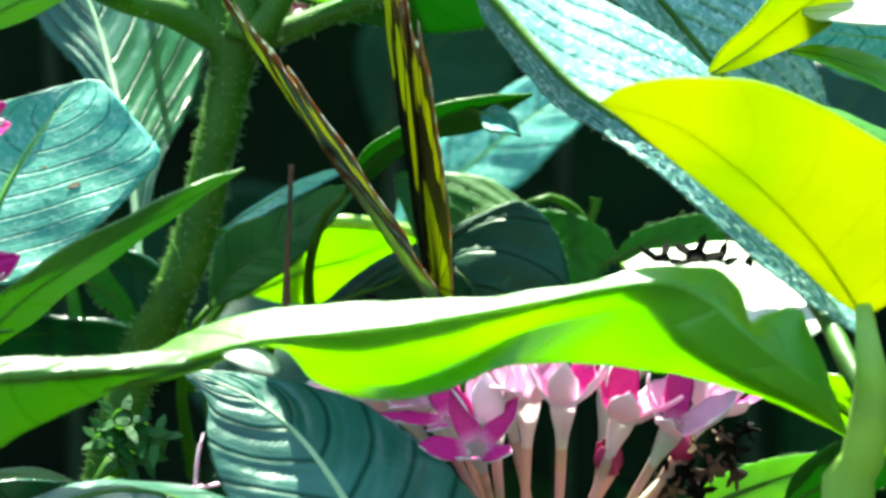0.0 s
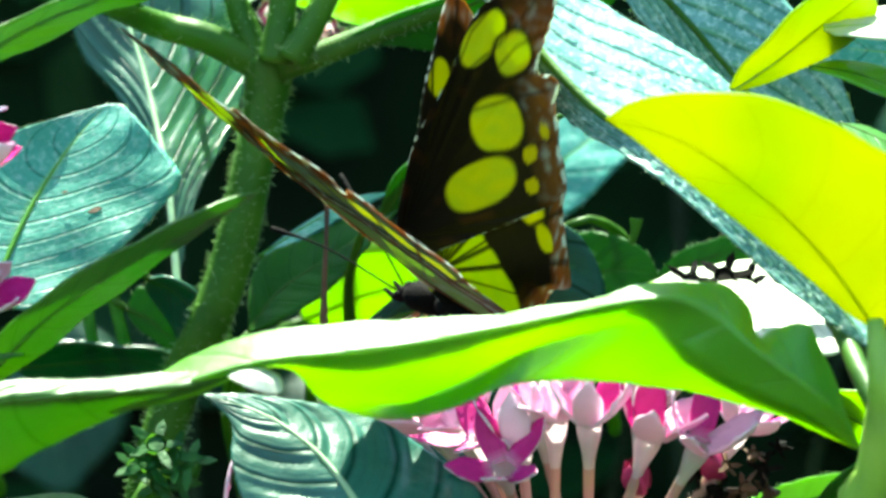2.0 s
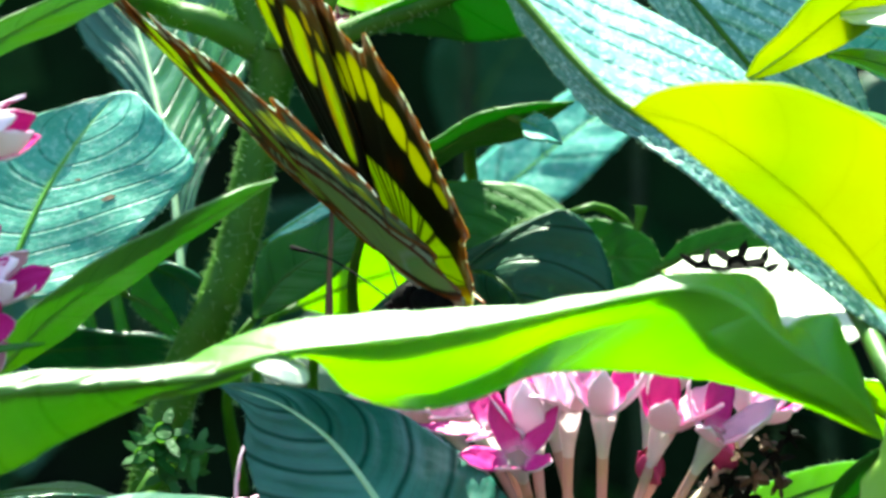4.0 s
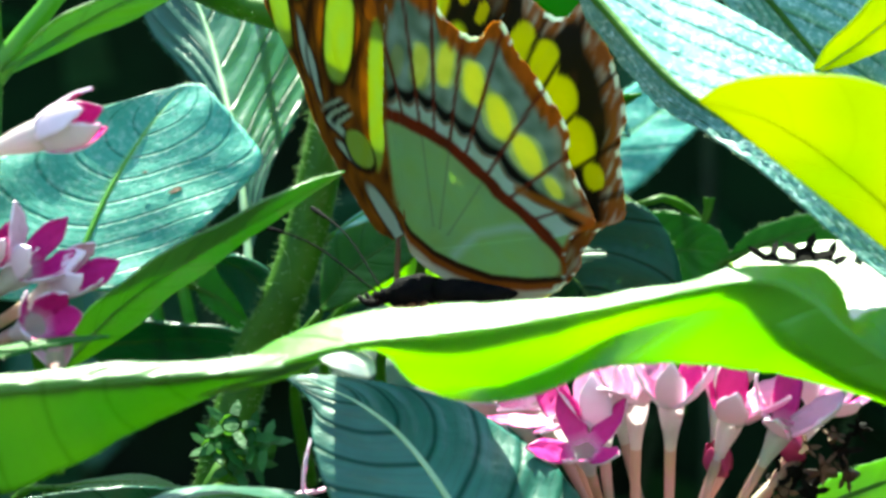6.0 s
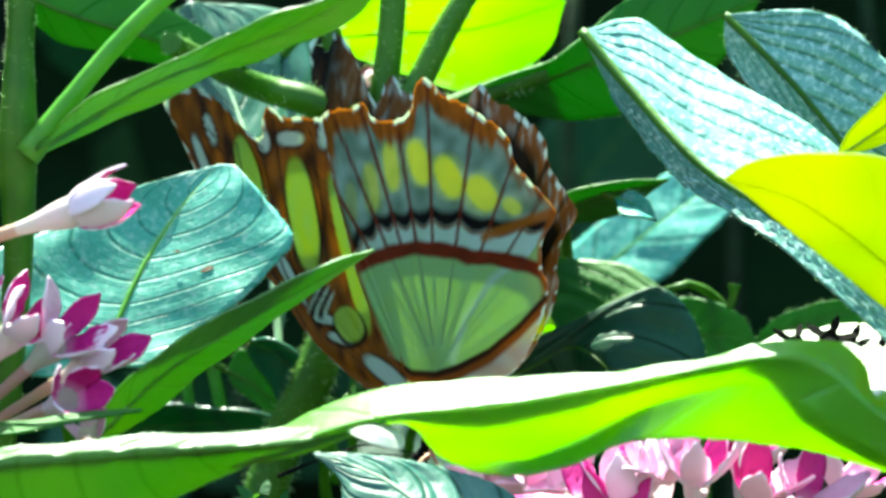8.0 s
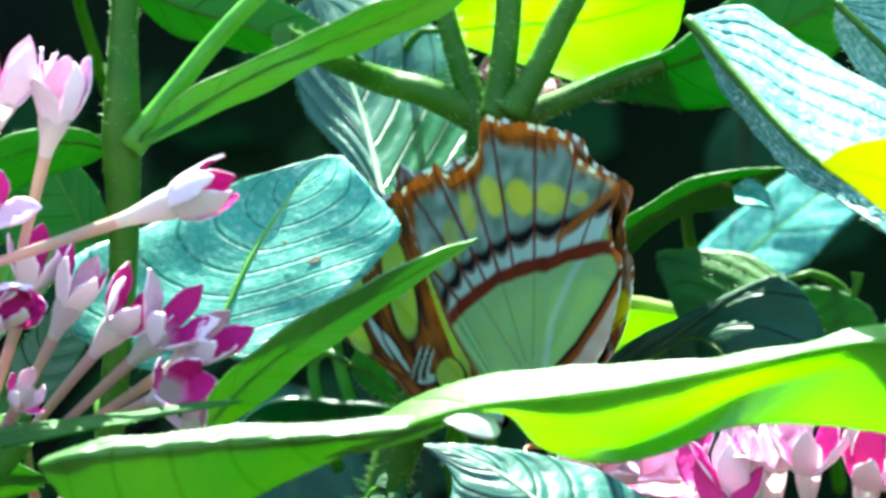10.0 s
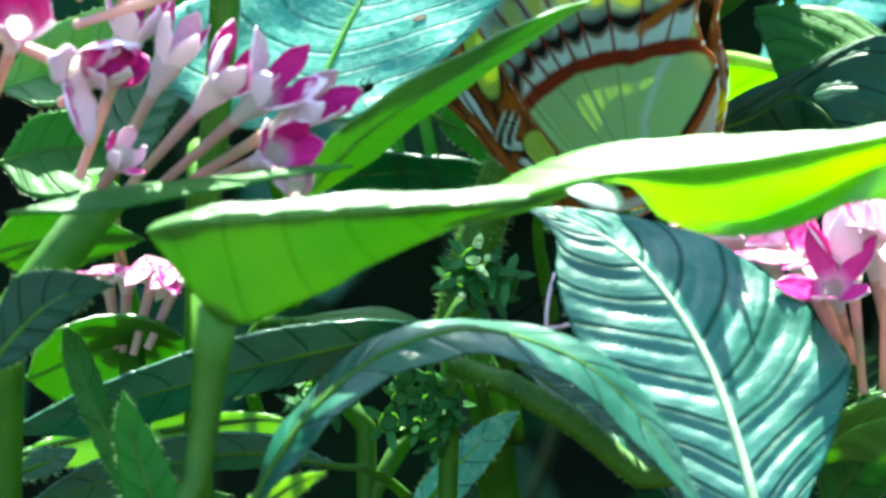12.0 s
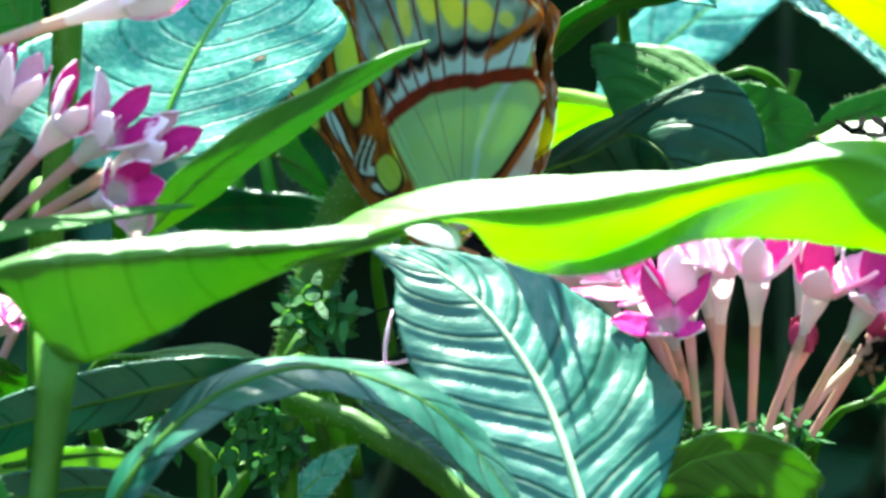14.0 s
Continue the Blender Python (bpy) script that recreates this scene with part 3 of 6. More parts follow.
def front_left_shoot():
    sh = thing("leafy_shoot", "thick green stalk carrying a broad leaf", "plant")
    rod("stem", rooted([(-0.1146, -0.0410, 0.5450), (-0.1137, -0.0410, 0.5528), (-0.1127, -0.0410, 0.5610), (-0.1119, -0.0410, 0.5683), (-0.1114, -0.0410, 0.5733), (-0.1111, -0.0410, 0.5783)]), [0.0030, 0.0026, 0.0022, 0.0017, 0.0016, 0.0017, 0.0019, 0.0024, 0.0030], STEM, sh, "", 14, 80)
    leaf(sh, [(-0.1185, -0.0490, 0.5860), (-0.1138, -0.0510, 0.5872), (-0.1072, -0.0520, 0.5879), (-0.0966, -0.0530, 0.5886), (-0.0875, -0.0520, 0.5890), (-0.0771, -0.0490, 0.5896), (-0.0697, -0.0450, 0.5909)],
         [(-0.1166, -0.0480, 0.5872), (-0.1087, -0.0500, 0.5889), (-0.0968, -0.0508, 0.5901), (-0.0837, -0.0490, 0.5909), (-0.0746, -0.0460, 0.5914)],
         [(-0.1164, -0.0475, 0.5830), (-0.1136, -0.0450, 0.5790), (-0.1097, -0.0430, 0.5754), (-0.1044, -0.0425, 0.5763), (-0.0972, -0.0425, 0.5797), (-0.0886, -0.0430, 0.5840), (-0.0826, -0.0440, 0.5869), (-0.0746, -0.0455, 0.5891)],
         LEAF_OLIVE, 7, 0.0004, 0.0001, 160, 0.0, "broad green leaf seen from below", 80, 12, 7)
    return sh


def edge_leaf_shoot():
    """A thin leaf seen almost edge on, above the front leaf."""
    ob = leaf(None, [(-0.1373, -0.0300, 0.5876), (-0.1236, -0.0280, 0.5901), (-0.1090, -0.0270, 0.5919), (-0.0963, -0.0270, 0.5936)],
         [(-0.1270, -0.0255, 0.5904), (-0.1131, -0.0250, 0.5920), (-0.1030, -0.0260, 0.5933)], [(-0.1255, -0.0315, 0.5882), (-0.1143, -0.0310, 0.5902), (-0.1030, -0.0290, 0.5924)], LEAF_GREEN, 7, 0.0003, 0.0, 40)
    tagged(ob, "narrow green leaf crossing below the pink flowers", "leaf")


def main_stem():
    sh = thing("hairy_shoot", "upright hairy green stem that forks into leaf stalks", "plant")
    s = [(-0.0917, 0.0720, 0.5710), (-0.0902, 0.0720, 0.5786), (-0.0868, 0.0720, 0.5891), (-0.0829, 0.0700, 0.5967), (-0.0795, 0.0700, 0.6058), (-0.0769, 0.0700, 0.6171), (-0.0752, 0.0700, 0.6253), (-0.0742, 0.0700, 0.6321)]
    r = [0.0030, 0.0030, 0.0029, 0.0028, 0.0028, 0.0027, 0.0028, 0.0034]
    rod("stem", s, r, STEM, sh, "", 16, 60)
    f = Vector(s[0])
    rod("stem", [f, f + Vector((0.003, 0.02, -0.012)), f + Vector((0.004, 0.09, -0.12)), (f.x, f.y + 0.1, 0.0)], [0.0030, 0.0028, 0.0030, 0.0038], STEM, sh, "", 12, 30)
    hairs(s, r, 900, sh, 0.0011, 3)
    for k, (pts, rr) in enumerate((
            ([(-0.0747, 0.0700, 0.6310), (-0.0774, 0.0700, 0.6323), (-0.0833, 0.0680, 0.6352), (-0.0903, 0.0660, 0.6372), (-0.0990, 0.0400, 0.6416)], [0.0024, 0.0019, 0.0016, 0.0015]),
            ([(-0.0758, 0.0700, 0.6317), (-0.0777, 0.0700, 0.6366), (-0.0795, 0.0700, 0.6419), (-0.0817, 0.0700, 0.6510)], [0.0022, 0.0018, 0.0015, 0.0014]),
            ([(-0.0734, 0.0660, 0.6315), (-0.0726, 0.0660, 0.6371), (-0.0717, 0.0660, 0.6447), (-0.0711, 0.0660, 0.6552)], [0.0024, 0.0019, 0.0018, 0.0018]),
            ([(-0.0711, 0.0640, 0.6318), (-0.0680, 0.0640, 0.6370), (-0.0642, 0.0640, 0.6445), (-0.0596, 0.0640, 0.6519)], [0.0022, 0.0018, 0.0017, 0.0014]),
            ([(-0.0730, 0.0680, 0.6312), (-0.0677, 0.0680, 0.6326), (-0.0601, 0.0680, 0.6356), (-0.0510, 0.0680, 0.6389)], [0.0022, 0.0018, 0.0016, 0.0014]))):
        rod("leaf_stalk", pts, rr, STEM, sh)
        hairs(pts, rr, 160, sh, 0.0009, 20 + k)
    leaf(sh, [(-0.0677, 0.0680, 0.6325), (-0.0572, 0.0700, 0.6358), (-0.0466, 0.0700, 0.6397), (-0.0345, 0.0700, 0.6437), (-0.0225, 0.0700, 0.6488)], [(-0.0607, 0.0660, 0.6364), (-0.0493, 0.0660, 0.6410), (-0.0398, 0.0700, 0.6490), (-0.0284, 0.0700, 0.6526)], [(-0.0588, 0.0700, 0.6338), (-0.0501, 0.0750, 0.6331), (-0.0402, 0.0750, 0.6337), (-0.0296, 0.0750, 0.6393)], LEAF_GREEN, 9, 0.0004, 0, 60, 0.0006, "", 56, 9, 11)
    return sh


def left_leaf():
    sh = thing("leaf_spray", "broad teal leaf with a smaller green leaf crossing it", "leaf")
    broad = leaf(sh, [(-0.1048, 0.0070, 0.6001), (-0.1029, 0.0088, 0.6047), (-0.0997, 0.0125, 0.6123), (-0.0957, 0.0155, 0.6191), (-0.0909, 0.0180, 0.6250)],
         [(-0.1134, 0.0060, 0.5980), (-0.1231, 0.0085, 0.6038), (-0.1228, 0.0118, 0.6118), (-0.1129, 0.0140, 0.6164), (-0.1037, 0.0160, 0.6210), (-0.0966, 0.0170, 0.6235)],
         [(-0.0983, 0.0060, 0.5993), (-0.0893, 0.0088, 0.6057), (-0.0831, 0.0118, 0.6121), (-0.0809, 0.0133, 0.6157), (-0.0848, 0.0155, 0.6208), (-0.0885, 0.0177, 0.6247)],
         LEAF_TEAL, 9, 0.0001, 0.00015, 160, 0.0005, "broad teal-green leaf with pale veins, facing outward", 64, 14, 13, 0.00035, 3.2)
    for x, z, turn, size in ((-0.0917, 0.6116, 25, 1.0), (-0.0871, 0.6136, 30, 0.7), (-0.0956, 0.6139, 10, 0.4), (-0.1035, 0.6040, 40, 0.5)):
        bm = bmesh.new()
        bmesh.ops.create_circle(bm, cap_ends=True, segments=14, radius=0.0009 * size)
        for v in bm.verts:
            v.co = v.co * (1 + 0.35 * noise.noise(v.co * 2500 + Vector((x * 900, 0, 0))))
        bmesh.ops.solidify(bm, geom=bm.faces, thickness=0.0001)
        y = 0.0126 + (z - 0.6121) * 0.45 + 0.06 * (x + 0.092) - 0.0010
        bm.transform(Matrix.Translation((x, y, z)) @ pose(0, 0, 0, 62, 0, 0) @ pose(0, 0, 0, 0, 0, turn) @ Matrix.Diagonal((1.0, 0.4, 1.0, 1)))
        part("scar", bm, DRY, broad, "small brown scar on the blade")
    leaf(sh, [(-0.1048, -0.0060, 0.5892), (-0.0960, -0.0100, 0.5976), (-0.0875, -0.0120, 0.6031), (-0.0779, -0.0100, 0.6087), (-0.0693, -0.0060, 0.6137)],
         [(-0.1023, -0.0100, 0.5948), (-0.0958, -0.0130, 0.6005), (-0.0853, -0.0140, 0.6066), (-0.0751, -0.0100, 0.6118)],
         [(-0.1011, 0.0000, 0.5910), (-0.0946, -0.0020, 0.5958), (-0.0860, -0.0040, 0.6024), (-0.0776, -0.0040, 0.6082), (-0.0727, -0.0040, 0.6116)],
         LEAF_OLIVE, 9, 0.0002, 0.0, 160, 0.0004, "mid-green leaf seen edge on", 60, 8, 17)


def upper_left_leaves():
    ob = leaf(None, [(-0.0871, 0.0720, 0.6020), (-0.0888, 0.0780, 0.6149), (-0.0911, 0.0840, 0.6241), (-0.0940, 0.0900, 0.6334), (-0.0974, 0.0940, 0.6412), (-0.1016, 0.0980, 0.6498)],
         [(-0.0907, 0.0820, 0.6179), (-0.0961, 0.0880, 0.6272), (-0.1018, 0.0920, 0.6334), (-0.1045, 0.0960, 0.6412), (-0.1047, 0.0980, 0.6467)],
         [(-0.0852, 0.0800, 0.6141), (-0.0817, 0.0900, 0.6227), (-0.0798, 0.0980, 0.6313), (-0.0810, 0.1020, 0.6399), (-0.0888, 0.1020, 0.6484)], LEAF_FOREST, 8, 0.0006, 0.0001, 120, 0.0006, "", 72, 16, 19, 0.00035, 3.0, rib_material=RIB_PALE)
    tagged(ob, "deeply ribbed dark green leaf with a pale midrib", "leaf")


def left_shoot():
    sh = thing("leafy_shoot", "upright green stem with side stalks and a narrow leaf", "plant")
    s = [(-0.1139, 0.0000, 0.6520), (-0.1144, 0.0000, 0.6392), (-0.1147, 0.0000, 0.6271), (-0.1148, 0.0020, 0.6136), (-0.1157, 0.0040, 0.6037), (-0.1166, 0.0050, 0.5944), (-0.1175, 0.0060, 0.5880)]
    r = [0.0018, 0.0018, 0.0026, 0.0019, 0.0018, 0.0018, 0.0018]
    rod("stem", s, r, STEM, sh, "", 12, 40)
    rod("stem", [s[-1], Vector(s[-1]) + Vector((-0.004, 0.03, -0.01)), Vector(s[-1]) + Vector((-0.006, 0.06, -0.2)), (s[-1][0], s[-1][1] + 0.07, 0.0)], [0.0018, 0.0018, 0.0022, 0.0030], STEM, sh, "", 12, 30)
    hairs(s, r, 300, sh, 0.0006, 31)
    rod("side_stalk", [(-0.1133, -0.0020, 0.6256), (-0.1086, -0.0020, 0.6316), (-0.1035, -0.0020, 0.6379), (-0.0978, -0.0020, 0.6439), (-0.0913, -0.0020, 0.6495)], [0.0018, 0.0013, 0.0012, 0.0012], STEM_PALE, sh)
    leaf(sh, [(-0.1133, 0.0000, 0.6253), (-0.1083, -0.0040, 0.6287), (-0.0997, -0.0040, 0.6335), (-0.0895, -0.0060, 0.6378), (-0.0798, -0.0040, 0.6418), (-0.0684, -0.0040, 0.6477)],
         [(-0.1077, -0.0140, 0.6294), (-0.0985, -0.0140, 0.6350), (-0.0886, -0.0140, 0.6393), (-0.0794, -0.0140, 0.6434)], [(-0.1081, 0.0000, 0.6276), (-0.0995, 0.0000, 0.6316), (-0.0888, 0.0000, 0.6361), (-0.0788, 0.0000, 0.6398), (-0.0723, 0.0000, 0.6430)], LEAF_OLIVE, 9, 0.0003, 0, 80, 0.0005, "narrow leaf with sun patches along its edge", 56, 8, 23)
    leaf(sh, [(-0.1162, 0.0040, 0.6255), (-0.1209, 0.0040, 0.6266), (-0.1267, 0.0040, 0.6259), (-0.1354, 0.0040, 0.6225)], [(-0.1196, 0.0000, 0.6279), (-0.1246, 0.0000, 0.6283), (-0.1304, 0.0000, 0.6266)], [(-0.1213, 0.0120, 0.6243), (-0.1264, 0.0120, 0.6226), (-0.1323, 0.0120, 0.6205)], LEAF_GREEN, 8, 0.0003, 0, 30, 0.0004, "", 40, 8, 29)
    return sh


def right_leaves():
    ob = leaf(None, [(-0.0440, 0.0100, 0.6417), (-0.0368, 0.0060, 0.6331), (-0.0288, 0.0000, 0.6245), (-0.0203, -0.0040, 0.6185), (-0.0091, -0.0080, 0.6105), (0.0000, -0.0120, 0.6021), (0.0070, -0.0160, 0.5932)],
         [(-0.0419, 0.0120, 0.6368), (-0.0368, 0.0080, 0.6289), (-0.0306, 0.0020, 0.6217), (-0.0217, -0.0060, 0.6166), (-0.0111, -0.0100, 0.6076), (-0.0014, -0.0140, 0.5993)],
         [(-0.0371, 0.0200, 0.6435), (-0.0263, 0.0200, 0.6364), (-0.0154, 0.0180, 0.6296), (-0.0061, 0.0150, 0.6220), (0.0017, 0.0060, 0.6120), (0.0064, -0.0060, 0.6015)], LEAF_SILVER, 8, 0.0009, 0.00015, 260, 0.0007, "", 72, 18, 37, 0.00035, 5.0)
    tagged(ob, "large silvery ribbed leaf glittering with fine hairs", "leaf")
    ob = leaf(None, [(-0.0264, 0.0300, 0.6447), (-0.0184, 0.0300, 0.6367), (-0.0111, 0.0300, 0.6281), (-0.0038, 0.0300, 0.6194), (0.0021, 0.0300, 0.6122)],
         [(-0.0256, 0.0300, 0.6389), (-0.0191, 0.0300, 0.6309), (-0.0118, 0.0300, 0.6237), (-0.0037, 0.0300, 0.6158)], [(-0.0133, 0.0350, 0.6449), (-0.0031, 0.0350, 0.6362), (0.0021, 0.0350, 0.6282), (0.0043, 0.0350, 0.6195)], LEAF_SILVER, 7, 0.0009, 0.0001, 160, 0.0006, "", 56, 16, 41, 0.00035, 4.5)
    tagged(ob, "silvery ribbed leaf behind the yellow leaf", "leaf")
    ob = leaf(None, [(-0.0120, 0.0170, 0.6259), (-0.0061, 0.0200, 0.6300), (-0.0004, 0.0200, 0.6344), (0.0061, 0.0200, 0.6394)], [(-0.0083, 0.0110, 0.6312), (-0.0020, 0.0110, 0.6370), (0.0016, 0.0110, 0.6398)], [(-0.0046, 0.0230, 0.6283), (0.0018, 0.0230, 0.6316), (0.0047, 0.0230, 0.6338), (0.0069, 0.0230, 0.6366)], LEAF_YELLOW, 5, 0.0002, 0, 20)
    tagged(ob, "small glowing yellow leaf tip", "leaf")
    # Glare on this leaf is painted: white base colour.
    ob = leaf(None, [(0.0003, 0.0180, 0.6340), (0.0060, 0.0180, 0.6343), (0.0132, 0.0180, 0.6347), (0.0204, 0.0180, 0.6351)], [(0.0012, 0.0280, 0.6364), (0.0062, 0.0280, 0.6368), (0.0149, 0.0280, 0.6372)], [(0.0037, 0.0100, 0.6326), (0.0087, 0.0100, 0.6324), (0.0144, 0.0100, 0.6328)], LEAF_GLARE, 5, 0.0002, 0, 10)
    tagged(ob, "leaf at the shrub's edge with painted white glare", "leaf")
    ob = leaf(None, [(-0.0015, 0.0150, 0.6291), (0.0039, 0.0150, 0.6282), (0.0089, 0.0150, 0.6264), (0.0160, 0.0150, 0.6236)], [(0.0018, 0.0200, 0.6299), (0.0075, 0.0200, 0.6290), (0.0133, 0.0200, 0.6273)], [(0.0024, 0.0100, 0.6276), (0.0073, 0.0100, 0.6256), (0.0130, 0.0100, 0.6231)], LEAF_BRIGHT, 5, 0.0002, 0, 60)
    tagged(ob, "narrow green leaf with a white sunlit rim", "leaf")
    ob = leaf(None, [(0.0020, 0.0300, 0.6223), (0.0064, 0.0300, 0.6205), (0.0107, 0.0300, 0.6180), (0.0166, 0.0300, 0.6144)], [(0.0050, 0.0340, 0.6220), (0.0094, 0.0340, 0.6202), (0.0137, 0.0340, 0.6181)], [(0.0049, 0.0260, 0.6197), (0.0092, 0.0260, 0.6172), (0.0135, 0.0260, 0.6144)], LEAF_GREEN, 5, 0.0002, 0, 60)
    tagged(ob, "narrow leaf edge catching the sun", "leaf")
    ob = leaf(None, [(0.0215, 0.0500, 0.6323), (0.0141, 0.0500, 0.6316), (0.0053, 0.0500, 0.6322), (-0.0007, 0.0500, 0.6330)], [(0.0156, 0.0500, 0.6353), (0.0067, 0.0500, 0.6352)], [(0.0156, 0.0500, 0.6257), (0.0068, 0.0500, 0.6264), (0.0023, 0.0500, 0.6293)], LEAF_TEAL, 6, 0.0004, 0, 0)
    tagged(ob, "blue-green leaf deep in the shrub", "leaf")
    # leaf lying flat in full sun, its glare put into a white colour
    ob = leaf(None, [(-0.0225, 0.0340, 0.6019), (-0.0131, 0.0300, 0.6005), (-0.0051, 0.0280, 0.5987), (0.0042, 0.0200, 0.5949)], [(-0.0167, 0.0400, 0.6042), (-0.0072, 0.0420, 0.6047), (0.0008, 0.0340, 0.6013)], [(-0.0152, 0.0220, 0.5969), (-0.0081, 0.0160, 0.5941), (0.0005, 0.0140, 0.5928)], LEAF_GLARE, 6, 0.0003, 0, 0)
    tagged(ob, "flat leaf with its full-sun glare painted white", "leaf")


